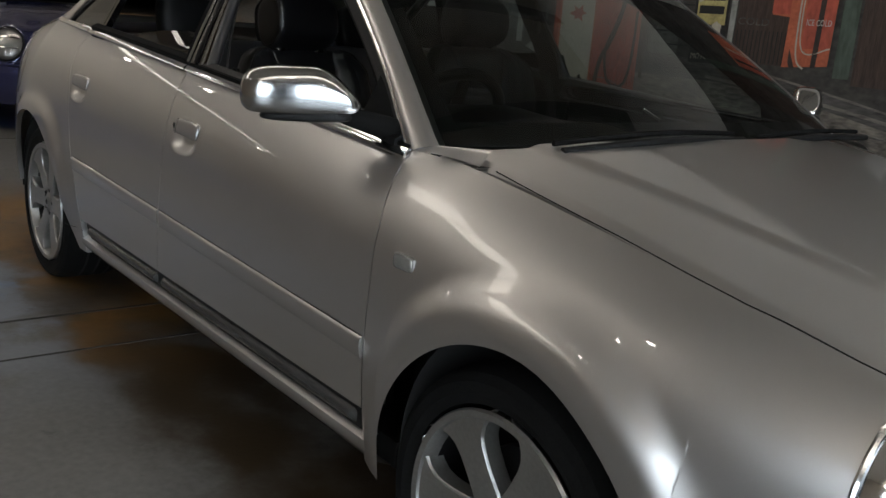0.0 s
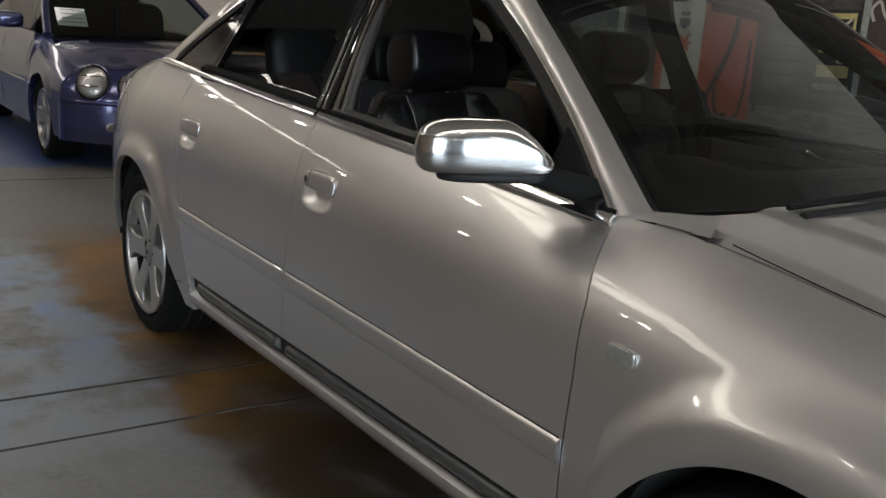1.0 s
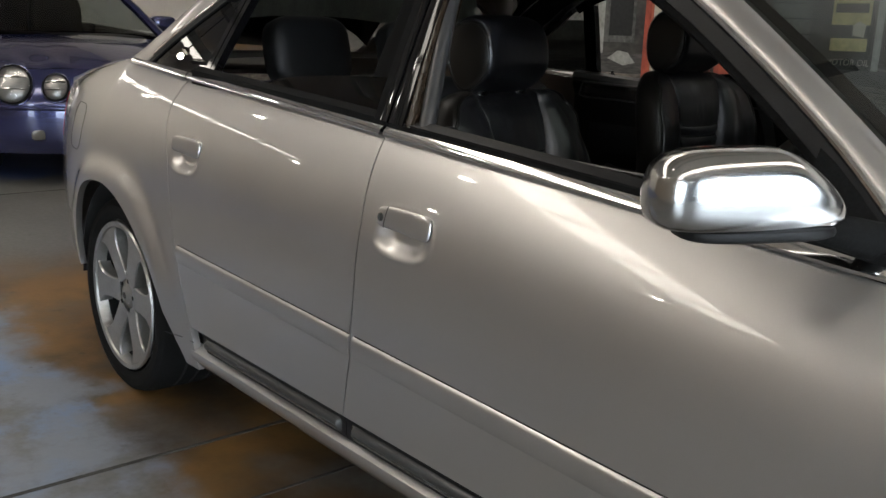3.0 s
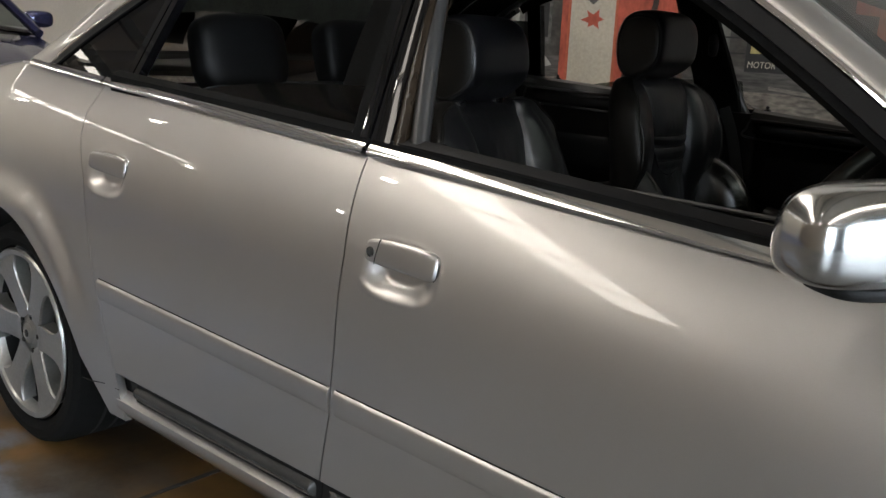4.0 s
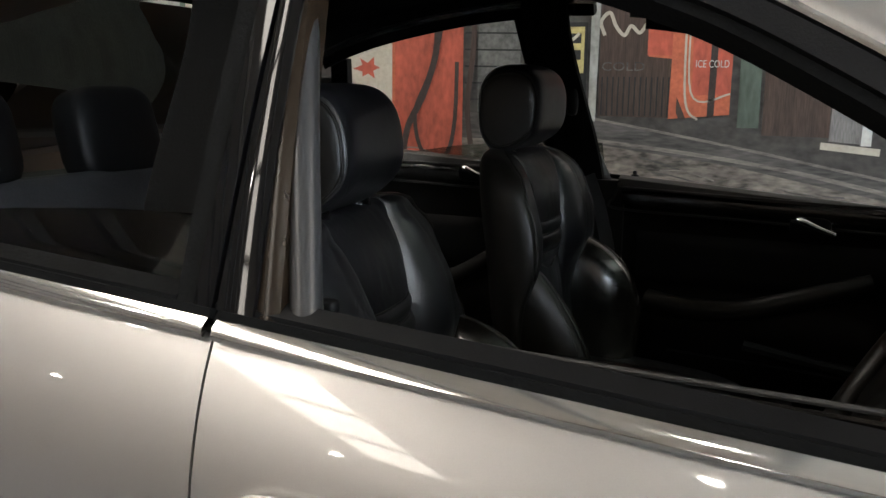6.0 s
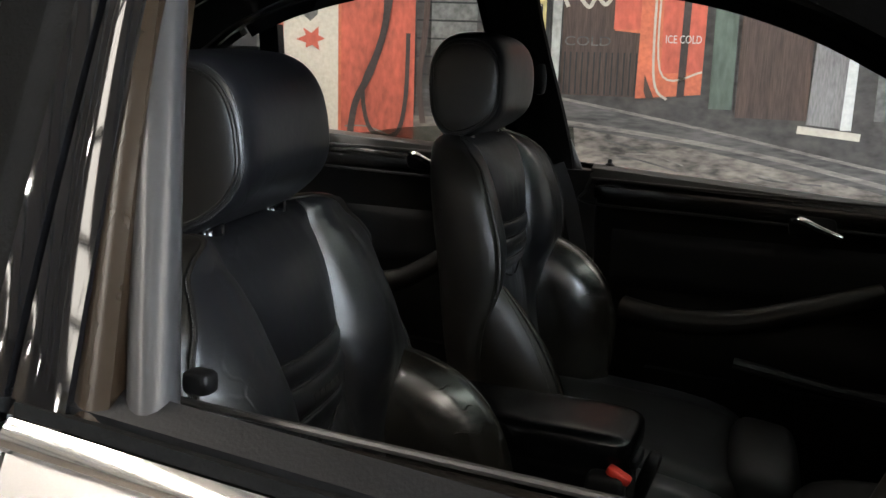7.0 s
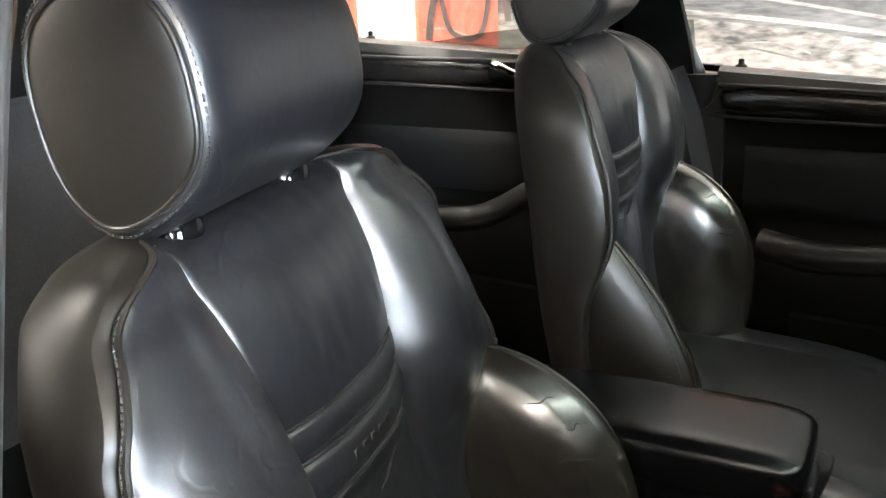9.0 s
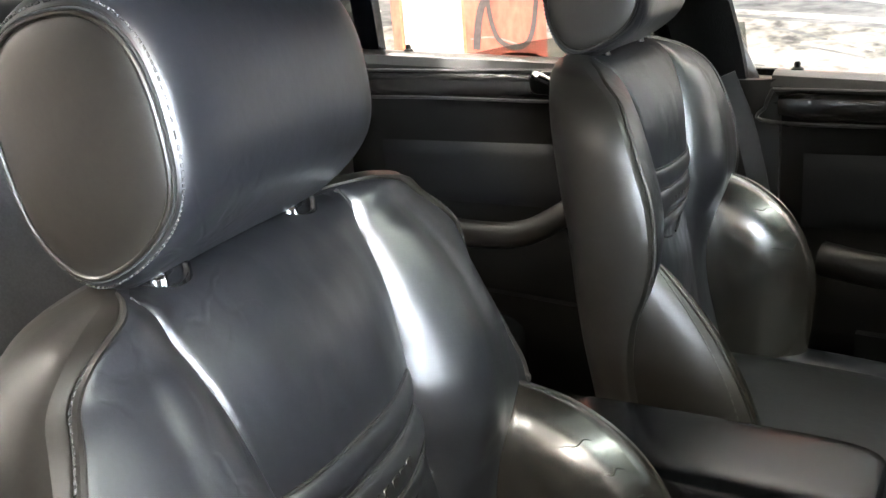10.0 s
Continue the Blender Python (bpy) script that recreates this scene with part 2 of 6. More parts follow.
def lathe(prof, c, axis="y", n=48, bm=None):
    """A turned shape from (radius, along) pairs about an axis through c."""
    bm = bm or bmesh.new()
    rows = []
    for k in range(n):
        a = 2 * math.pi * k / n
        row = []
        for r, h in prof:
            p = (r * math.cos(a), h, r * math.sin(a)) if axis == "y" else ((h, r * math.cos(a), r * math.sin(a)) if axis == "x" else (r * math.cos(a), r * math.sin(a), h))
            row.append(bm.verts.new(Vector(p) + Vector(c)))
        rows.append(row)
    for k in range(n):
        a, b = rows[k], rows[(k + 1) % n]
        for i in range(len(prof) - 1):
            bm.faces.new((a[i], b[i], b[i + 1], a[i + 1]))
    bmesh.ops.remove_doubles(bm, verts=bm.verts, dist=1e-6)
    bmesh.ops.recalc_face_normals(bm, faces=bm.faces)
    return bm


def interp(x, pts):
    xs, ys = zip(*sorted(pts))
    return float(np.interp(x, xs, ys))


def smooth(t):
    t = min(1.0, max(0.0, t))
    return t * t * (3 - 2 * t)


FLOOR_Z = -0.017
LEVEL = Matrix.Translation((0, 0, FLOOR_Z)) @ Matrix.Rotation(radians(-1.3), 4, "Y") @ Matrix.Translation((0, 0, -FLOOR_Z))  # the car's stance on the floor


# ---- the hall ----
X0, X1, Y0, Y1, H = -13.0, 9.5, -8.5, 2.74, 4.6


def floor_material():
    m = mat("worn_concrete", (0.112, 0.110, 0.105), 0.40, 0, 0.25, 1.6, 45, bump=0.12, rvar=0.35)
    nt = m.node_tree
    b = nt.nodes["Principled BSDF"]
    base = b.inputs["Base Color"].links[0].from_socket
    tc = nt.nodes.new("ShaderNodeTexCoord")
    sep = nt.nodes.new("ShaderNodeSeparateXYZ")
    nt.links.new(tc.outputs["Object"], sep.inputs[0])

    def rng(sock, a, c, lo=0.0, hi=1.0):
        r = nt.nodes.new("ShaderNodeMapRange")
        r.interpolation_type = "SMOOTHSTEP"
        for k, v in zip((1, 2, 3, 4), (a, c, lo, hi)):
            r.inputs[k].default_value = v
        nt.links.new(sock, r.inputs[0])
        return r.outputs[0]

    def op(kind, a, c):
        n = nt.nodes.new("ShaderNodeMath")
        n.operation = kind
        for k, v in enumerate((a, c)):
            if isinstance(v, float):
                n.inputs[k].default_value = v
            else:
                nt.links.new(v, n.inputs[k])
        return n.outputs[0]

    def noise_at(scale, off):
        n = nt.nodes.new("ShaderNodeTexNoise")
        n.inputs["Scale"].default_value, n.inputs["Detail"].default_value, n.inputs["Roughness"].default_value = scale, 7, 0.62
        mp = nt.nodes.new("ShaderNodeMapping")
        mp.inputs["Location"].default_value = off
        nt.links.new(tc.outputs["Object"], mp.inputs[0])
        nt.links.new(mp.outputs[0], n.inputs["Vector"])
        return n.outputs[0]

    def over(sock, color, fac):
        x = nt.nodes.new("ShaderNodeMix")
        x.data_type = "RGBA"
        nt.links.new(fac, x.inputs[0])
        nt.links.new(sock, x.inputs[6])
        x.inputs[7].default_value = (*color, 1)
        return x.outputs[2]

    # rusty stains along the parking bay, darkened to stand in for the car's shade
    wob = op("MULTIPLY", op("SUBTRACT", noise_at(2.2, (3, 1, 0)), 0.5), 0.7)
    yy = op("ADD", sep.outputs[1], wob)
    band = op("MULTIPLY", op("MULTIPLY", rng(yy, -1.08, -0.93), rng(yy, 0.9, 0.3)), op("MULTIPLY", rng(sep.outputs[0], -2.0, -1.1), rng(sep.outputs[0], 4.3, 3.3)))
    rust_and_shade = op("MULTIPLY", band, rng(noise_at(3.0, (0, 5, 0)), 0.3, 0.55, 0.35, 1.0))
    col = over(base, (0.033, 0.022, 0.012), rust_and_shade)
    col = over(col, (0.175, 0.095, 0.03), op("MULTIPLY", rust_and_shade, op("MULTIPLY", rng(sep.outputs[0], 1.3, 0.5), rng(noise_at(1.7, (4, 4, 0)), 0.35, 0.62))))
    # remains of blue floor paint
    edge = op("MULTIPLY", rng(yy, -0.90, -1.08), rng(yy, -2.6, -1.9))
    blue = op("MULTIPLY", edge, op("MULTIPLY", rng(noise_at(3.6, (9, 2, 0)), 0.36, 0.55), rng(sep.outputs[0], -1.9, -1.2)))
    blue = op("MULTIPLY", blue, rng(sep.outputs[0], 1.5, 0.4))
    col = over(col, (0.185, 0.205, 0.245), op("MULTIPLY", blue, 0.85))
    col = over(col, (0.13, 0.215, 0.40), op("MULTIPLY", blue, op("MULTIPLY", rng(noise_at(2.6, (5, 8, 0)), 0.46, 0.66), rng(sep.outputs[0], 0.9, -0.2))))
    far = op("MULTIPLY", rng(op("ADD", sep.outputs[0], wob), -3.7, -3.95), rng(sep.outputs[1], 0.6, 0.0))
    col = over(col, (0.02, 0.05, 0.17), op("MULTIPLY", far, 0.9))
    col = over(col, (0.02, 0.018, 0.016), op("MULTIPLY", rng(noise_at(7.0, (1, 7, 0)), 0.62, 0.72), 0.6))
    nt.links.new(col, b.inputs["Base Color"])
    return m


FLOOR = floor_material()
tagged(part("floor", box(X0, X1 + 6, Y0 - 4.5, Y1, FLOOR_Z - 0.1, FLOOR_Z), FLOOR, None, smooth=False), "worn grey concrete floor with blue paint, rusty stains and painted shade by the car", "floor", kind="structure")
for x, w in ((0.49, 0.008), (0.845, 0.006), (-3.3, 0.008), (4.4, 0.008)):
    tagged(part("floor_joint", box(x - w, x + w, Y0 + 0.1, Y1 - 0.1, FLOOR_Z + 0.0005, FLOOR_Z + 0.0015), JOINT, None, smooth=False), "dark saw-cut joint in the concrete floor", "floor joint", kind="structure")
tagged(part("wall_mural", box(X0, X1, Y1, Y1 + 0.15, FLOOR_Z, H), WALLWHITE, None, smooth=False), "white hall wall behind the mural", "wall", kind="structure")
tagged(part("wall_back", box(X0 - 0.15, X0, Y0, Y1, FLOOR_Z, H), WALLBEIGE, None, smooth=False), "plain beige hall wall behind the cars", "wall", kind="structure")
# unseen open roller door, added in the front wall to bring daylight in
for y0, y1, z0, z1 in ((Y0, -7.5, FLOOR_Z, H), (1.6, Y1, FLOOR_Z, H), (-7.5, 1.6, 3.3, H)):
    tagged(part("wall_front", box(X1, X1 + 0.15, y0, y1, z0, z1), WALLGREY, None, smooth=False), "plain grey hall wall beside a wide doorway", "wall", kind="structure")
DAY = glow("daylight", (0.80, 0.905, 1.0), 12.0)
nt = DAY.node_tree
tc, sp, nz = nt.nodes.new("ShaderNodeTexCoord"), nt.nodes.new("ShaderNodeSeparateXYZ"), nt.nodes.new("ShaderNodeTexNoise")
nz.inputs["Scale"].default_value, nz.inputs["Detail"].default_value = 0.9, 4
nt.links.new(tc.outputs["Object"], sp.inputs[0])
nt.links.new(tc.outputs["Object"], nz.inputs["Vector"])
ad = nt.nodes.new("ShaderNodeMath")
ad.operation = "MULTIPLY_ADD"
ad.inputs[1].default_value = 2.6
nt.links.new(nz.outputs[0], ad.inputs[0])
nt.links.new(sp.outputs[2], ad.inputs[2])
mr = nt.nodes.new("ShaderNodeMapRange")
mr.interpolation_type = "SMOOTHSTEP"
for k, v in zip((1, 2, 3, 4), (1.2, 4.4, 5.0, 16.0)):
    mr.inputs[k].default_value = v
nt.links.new(ad.outputs[0], mr.inputs[0])
nt.links.new(mr.outputs[0], nt.nodes["Principled BSDF"].inputs["Emission Strength"])
tagged(part("backdrop", box(X1 + 5.0, X1 + 5.1, Y0, Y1, FLOOR_Z, H + 2), DAY, None, smooth=False), "plain bright daylight outside the doorway", "backdrop", kind="structure")
# the side wall opens to the yard near the front corner
for x0, x1, z0 in ((X0, 5.6, FLOOR_Z), (9.3, X1, FLOOR_Z), (5.6, 9.3, 3.5)):
    tagged(part("wall_side", box(x0, x1, Y0 - 0.15, Y0, z0, H), WALLTAN, None, smooth=False), "plain tan hall wall", "wall", kind="structure")
tagged(part("backdrop", box(3.0, X1 + 2.5, Y0 - 4.1, Y0 - 4.0, FLOOR_Z, H + 2), DAY, None, smooth=False), "plain bright daylight outside the doorway", "backdrop", kind="structure")
tagged(part("ceiling", box(X0, X1, Y0, Y1, H, H + 0.1), CEIL, None, smooth=False), "pale sheet ceiling of the hall", "ceiling", kind="structure")
for x in (-10.3, -8.05, -5.55, -4.3, -3.05, -0.55, 0.7, 1.95, 4.45, 5.7, 6.95):
    tagged(part("roof_beam", box(x - 0.06, x + 0.06, Y0 + 0.02, Y1 - 0.02, H - 0.26, H - 0.1), STEEL, None, smooth=False), "dull steel roof beam under the ceiling", "roof beam", "roof beams", "structure")
SKY = glow("skylight_sheet", (1.0, 0.93, 0.83), 9.0)
LAMP = glow("lamp_glass", (1.0, 0.95, 0.86), 90.0)


def skylight(x, y0, y1):
    s = thing("skylight", (x, (y0 + y1) / 2, H), "long translucent skylight strip between dark roof bars", "skylight", "skylights", "structure")
    part("sheet", box(x - 0.46, x + 0.46, y0, y1, H - 0.012, H - 0.004), SKY, s, smooth=False)
    n = max(2, round((y1 - y0) / 1.36))
    for k in range(n + 1):
        y = y0 + 0.06 + k * (y1 - y0 - 0.12) / n
        part("bar", box(x - 0.50, x + 0.50, y - 0.05, y + 0.05, H - 0.09, H - 0.014), STEEL, s, smooth=False)


for x, y0, y1 in ((-11.2, -8.3, 1.0), (-1.9, -8.3, 2.6), (5.6, -8.3, 2.6)):
    skylight(x, y0, y1)


def highbay(x, y):
    s = thing("ceiling_lamp", (x, y, H), "round hanging hall lamp with a bright glass", "ceiling lamp", "ceiling lamps")
    part("rod", tube([(x, y, H), (x, y, H - 1.1)], 0.012, 8), STEEL, s)
    part("cap", lathe([(0.012, -1.05), (0.06, -1.08), (0.07, -1.14), (0.0, -1.15)], (x, y, H), "z", 20), STEEL, s)
    part("bulb", blob((x, y, H - 1.24), (0.055, 0.055, 0.055), 1, 1, 20, 12), LAMP, s)


# the unseen pair at x=-8 is added to brighten the rear door
for x in (-8.0, -4.8, -1.6, 1.6, 4.8, 8.0):
    for y in (-6.2, -3.0):
        highbay(x, y)


# ---- the silver car ----
car = thing("car", (1.38, 0, 0), "silver four-door saloon car with its windows down", "car")
WB = 2.778
WZ = {0.0: 0.298, WB: 0.237}
# wheel arches: middle, height of the middle, radius
ARCH = {0.0: 0.015, WB: 2.838}
ARCH_Z = {0.0: 0.298, WB: 0.300}
ARCH_R = {0.0: 0.372, WB: 0.340}


def curve(pts, n=10):
    """A smooth function through (place, value) pairs."""
    q = cat([(*p, 0) for p in sorted(pts)], n)
    xs, ys = [p.x for p in q], [p.y for p in q]
    return lambda t: float(np.interp(t, xs, ys))


WING_Z = curve([(2.30, 0.882), (2.36, 0.881), (2.42, 0.8835), (2.49, 0.879), (2.60, 0.866), (2.75, 0.842), (3.01, 0.797), (3.217, 0.76), (3.5, 0.70), (3.7, 0.64)])
WING_Y = curve([(2.30, 0.806), (2.36, 0.800), (2.42, 0.778), (2.49, 0.758), (2.60, 0.743), (2.75, 0.736), (3.01, 0.736), (3.217, 0.735), (3.5, 0.68), (3.7, 0.55)])


def belt(x):
    return 0.945 - 0.064 * (x - 1.284) - 0.006 * (x - 1.284) ** 2


def ybelt(x):
    return 0.824 - 0.022 * (x - 1.4) ** 2


def ztop(x):
    if x > 2.36:
        return WING_Z(x)
    if x < -0.1:
        return 1.025 - 0.11 * ((-0.1 - x) / 0.85) ** 1.3
    return belt(x)


def ytop(x):
    if x > 2.36:
        return WING_Y(x)
    if x < -0.1:
        return ybelt(-0.1) - 0.12 * ((-0.1 - x) / 0.85)
    return ybelt(x)


def ymid(x):
    y = 0.912
    if x < -0.12:
        y -= 0.20 * ((-0.12 - x) / 0.85) ** 1.6
    if x > 2.95:
        y -= 0.2 * ((x - 2.95) / 0.75) ** 2
    return y


def flare(x, z):
    f = 0.0
    for c in (0.0, WB):
        d = abs(x - ARCH[c])
        r = d if z < ARCH_Z[c] else math.hypot(d, z - ARCH_Z[c])
        f = max(f, (0.026 if c or x > -0.05 else 0.026 - 0.016 * smooth((-0.05 - x) / 0.3)) * (1 - smooth((r - ARCH_R[c] - 0.035) / 0.075)) * smooth((r - 0.2) / 0.05))
    return f


def side(x, z):
    """Half the car's width at a station and a height."""
    if -0.1 <= x <= 2.5 and z > belt(x):
        h = z - belt(x)
        upper = ybelt(x) - 0.46 * h - 0.12 * h * h
        w = smooth((x - 2.37) / 0.13)
        return upper if w <= 0 else upper + (lower_side(x, z) - upper) * w
    return lower_side(x, z)


def lower_side(x, z):
    m = ymid(x)
    if z < 0.55:
        y = m - 0.30 * (0.55 - z) ** 1.9
    else:
        u = min(1.0, (z - 0.55) / max(0.02, ztop(x) - 0.55))
        k = max(smooth((x - 2.3) / 0.35), smooth((-0.1 - x) / 0.4))
        f = (1 - k) * (1 - u ** 3.2) + k * max(0.0, 1 - u ** 2.5) ** 0.62
        y = ytop(x) + (m - ytop(x)) * f - 0.004 * u
    return y + flare(x, z) * (1 - smooth((z - 0.66) / 0.12))


def seam_front(z):
    return interp(z, [(0.25, 2.385), (0.39, 2.395), (0.53, 2.407), (0.63, 2.412), (0.744, 2.402), (0.805, 2.384), (0.87, 2.366), (1, 2.36)])


def seam_mid(z):
    return interp(z, [(0.25, 1.245), (0.32, 1.259), (0.487, 1.304), (0.626, 1.315), (0.776, 1.317), (0.866, 1.305), (0.943, 1.294), (1.4, 1.26)])


def seam_rear(z):
    return interp(z, [(0.25, 0.56), (0.35, 0.53), (0.5, 0.50), (0.60, 0.47), (0.678, 0.452), (0.785, 0.42), (0.876, 0.362), (0.93, 0.345), (1.0, 0.362)])


GAP = 0.0017


def panel(sign, xl, xr, zlow, us, nv=30, ztopf=None, bulge=None, turn_in=None, more=()):
    """A body panel between two seams; xl and xr are functions of the height."""
    vs = sorted([1 - (1 - v) ** 1.7 for v in lin(nv)] + list(more))
    ztf = ztopf or ztop

    def fn(u, v):
        x0 = xl(0.55) + (xr(0.55) - xl(0.55)) * u
        lo, hi = zlow(x0), ztf(x0)
        z = lo + (hi - lo) * v
        x = xl(z) + (xr(z) - xl(z)) * u
        return (x, sign * (side(x, z) + (bulge(x, z) if bulge else 0)), z)
    bm = grid(fn, us, vs)
    flange(bm, turn_in or (0, -sign * 0.02, 0))
    bmesh.ops.recalc_face_normals(bm, faces=bm.faces)
    return bm


def arch_low(c, base):
    def fn(x):
        d, r = abs(x - ARCH[c]), ARCH_R[c]
        if d < r:
            return max(base, ARCH_Z[c] + math.sqrt(r * r - d * d))
        if c == 0 and x > 0:
            return 0.215 + 0.06 * (1 - math.sqrt(max(0.0, 1 - max(0.0, (r + 0.06 - d) / 0.06) ** 2)))
        return base
    return fn


def arch_samples(x0, x1, c):
    xs = [x0 + (x1 - x0) * k / 24 for k in range(25)]
    c, r = ARCH[c], ARCH_R[c]
    xs += [c - r * math.cos(math.pi * k / 44) for k in range(45)] + [c - r - 0.0005, c + r + 0.0005]
    xs = sorted(x for x in xs if x0 <= x <= x1)
    keep = [xs[0]]
    for x in xs[1:]:
        if x - keep[-1] > 0.0004:
            keep.append(x)
    return [(x - x0) / (x1 - x0) for x in keep]


DOORLOW = 0.29
mirrored = (-1, 1)
RAIL_IN = [(2.357, 0.879), (2.198, 1.011), (2.027, 1.128), (1.858, 1.229), (1.70, 1.305), (1.5, 1.362), (1.25, 1.388), (1.0, 1.378), (0.8, 1.352), (0.6, 1.310), (0.436, 1.253), (0.338, 1.203), (0.177, 1.12), (0.02, 1.026)]
RAIL_OUT = [(2.410, 0.897), (2.224, 1.032), (2.063, 1.142), (1.895, 1.25), (1.76, 1.335), (1.56, 1.405), (1.25, 1.432), (1.0, 1.427), (0.72, 1.40), (0.5, 1.345), (0.33, 1.285), (0.2, 1.22), (0.04, 1.12), (-0.13, 1.026)]


def door(sign, front):
    xl, xr = (seam_mid, seam_front) if front else (seam_rear, seam_mid)
    hx, hz = (1.37, 0.80) if front else (0.44, 0.835)
    L = 0.155

    def bowl(x, z):
        """The hollow pressed into the skin behind the handle."""
        ex, ez = abs(x - hx - L / 2 + 0.003) / 0.083, abs(z - hz + 0.026) / 0.046
        r = (ex ** 2.8 + ez ** 2.8) ** (1 / 2.8)
        return -0.020 * smooth((1 - r) / 0.55) + 0.0012 * math.exp(-((r - 1.06) / 0.06) ** 2)
    us = sorted(lin(40) + [(hx - 0.015 + 0.0045 * k - xl(0.8)) / (xr(0.8) - xl(0.8)) for k in range(42)])
    us = [u for u in us if 0 <= u <= 1]
    lo = DOORLOW + 0.055
    bm = panel(sign, lambda z: xl(z) + GAP, lambda z: xr(z) - GAP, lambda x: lo, us, 34, bulge=bowl, more=[(hz - 0.08 + 0.0042 * k - lo) / (belt(hx + 0.07) - lo) for k in range(27)])
    d = part("front_door" if front else "rear_door", bm, SILVER, car, "silver car door with its window lowered")
    # lower dark strip and body-coloured rub strip
    bm = panel(sign, lambda z: xl(z) + GAP + (0.0 if front else 0.045), lambda z: xr(z) - GAP - (0.01 if front else 0), lambda x: DOORLOW - 0.005, lin(24), 6, ztopf=lambda x: DOORLOW + 0.05, bulge=lambda x, z: -0.009)
    ls = part("lower_strip", bm, BLACK, d, "dark grey lower door strip")
    ax, bx = (xl(0.31) + 0.02, xr(0.31) - 0.03) if front else (xl(0.31) + 0.06, xr(0.31) - 0.015)
    bm = grid(lambda u, v: (ax + (bx - ax) * u, sign * (side(ax + (bx - ax) * u, 0.31) - 0.008 + 0.013 * math.sin(math.pi * v) ** 0.6 * min(1.0, u / 0.015, (1 - u) / 0.015)), 0.296 + 0.034 * v), [0, 0.004, 0.008, 0.012, 0.016] + [0.02 + 0.96 * k / 20 for k in range(21)] + [0.984, 0.988, 0.992, 0.996, 1], lin(9))
    bmesh.ops.recalc_face_normals(bm, faces=bm.faces)
    part("strip_pad", bm, SKIRT, ls, "rounded grey pad")
    a, b = (1.321, 2.398) if front else (0.50, 1.306)
    n = 24
    bm = grid(lambda u, v: (a + (b - a) * u, sign * (side(a + (b - a) * u, 0.53) + interp(v, [(0, 0.0005), (0.06, 0.0035), (0.14, 0.0058), (0.3, 0.0068), (0.5, 0.0062), (0.7, 0.0048), (0.88, 0.0030), (1, 0.0008)])), 0.565 - 0.031 * ((a + (b - a) * u) - 0.56) / 1.0 - 0.048 * v), lin(n), [0, 0.03, 0.06, 0.10, 0.14, 0.22, 0.3, 0.5, 0.7, 0.88, 0.94, 1])
    flange(bm, (0, -sign * 0.01, 0))
    bmesh.ops.recalc_face_normals(bm, faces=bm.faces)
    rs_ = part("rub_strip", bm, SILVER, d, "silver rub strip", angle=28)
    part("strip_gap", tube([(x, sign * (side(x, 0.53) + 0.0004), 0.5658 - 0.031 * (x - 0.56)) for x in [a + 0.002 + (b - a - 0.004) * k / 16 for k in range(17)]], 0.0013, 6), DARK, rs_, "fine dark gap above the strip")
    # belt moulding of polished metal, black wiper rubber above it
    a, b = (1.3, 2.362) if front else (0.366, 1.288)
    pts = [Vector((x, sign * (ybelt(x) + 0.001), belt(x) + 0.004)) for x in [a + (b - a) * k / 20 for k in range(21)]]
    part("belt_moulding", sweep(pts, [(0.0, -0.011), (0.007, -0.009), (0.0085, 0.0), (0.006, 0.009), (0.0, 0.011)], (0, sign, 0.8)), CHROME, d, "polished metal belt moulding", angle=25)
    pts = [p + Vector((0, -sign * 0.004, 0.014)) for p in pts]
    part("window_rubber", sweep(pts, [(-0.012, -0.006), (0.001, -0.006), (-0.001, 0.003), (-0.013, 0.006)], (0, sign, 0.3)), RUBBER, d, "black window rubber")
    # recessed grip and handle
    bm = blob((hx + 0.077, sign * (side(hx + 0.08, hz) - 0.001), hz - 0.003), (0.080, 0.012, 0.0245), 0.4, 0.4, 44, 16, turn=Euler((sign * 0.16, 0.03, 0)).to_matrix(), warp=lambda p: (p.x, p.y, p.z * (0.92 + 0.08 * p.x) - 0.10 * p.x * p.x + 0.05))
    h = part("door_handle", bm, SILVER, d, "silver pull handle over a hollow")
    tilt = Euler((sign * 0.16, 0.03, 0)).to_matrix()
    hc = Vector((hx + 0.077, sign * (side(hx + 0.08, hz) - 0.001), hz - 0.003))
    if front:
        lock = (hx + 0.0135, sign * (side(hx, hz) + 0.0110), hz - 0.002)
        part("lock_cylinder", lathe([(0.0, 0.0), (0.0062, 0.0), (0.0070, -0.0006 * sign), (0.0076, 0.0003 * sign), (0.0086, -0.0004 * sign), (0.0086, -0.006 * sign)], lock, "y", 24), SKIRT, h, "dark grey lock cylinder")
        part("key_slot", box(lock[0] - 0.0008, lock[0] + 0.0008, lock[1] - 0.0006, lock[1] + 0.0006, lock[2] - 0.0036, lock[2] + 0.0036), DARK, h, smooth=False)
        part("handle_gap", tube([hc + tilt @ Vector((-0.0485 + 0.0035 * q, sign * (0.0119 - 0.0022 * abs(q) ** 6), 0.0213 * q + 0.0003)) for q in [-1 + k / 6 for k in range(13)]], 0.0009, 6), DARK, h, "fine gap beside the lock")
    part("handle_end", tube([hc + tilt @ Vector((0.0800 - 0.006 * abs(q) ** 3, sign * 0.004, 0.019 * q - 0.0012)) for q in [-1 + k / 6 for k in range(13)]], 0.0013, 6), DARK, h, "dark gap at the end of the handle")
    return d


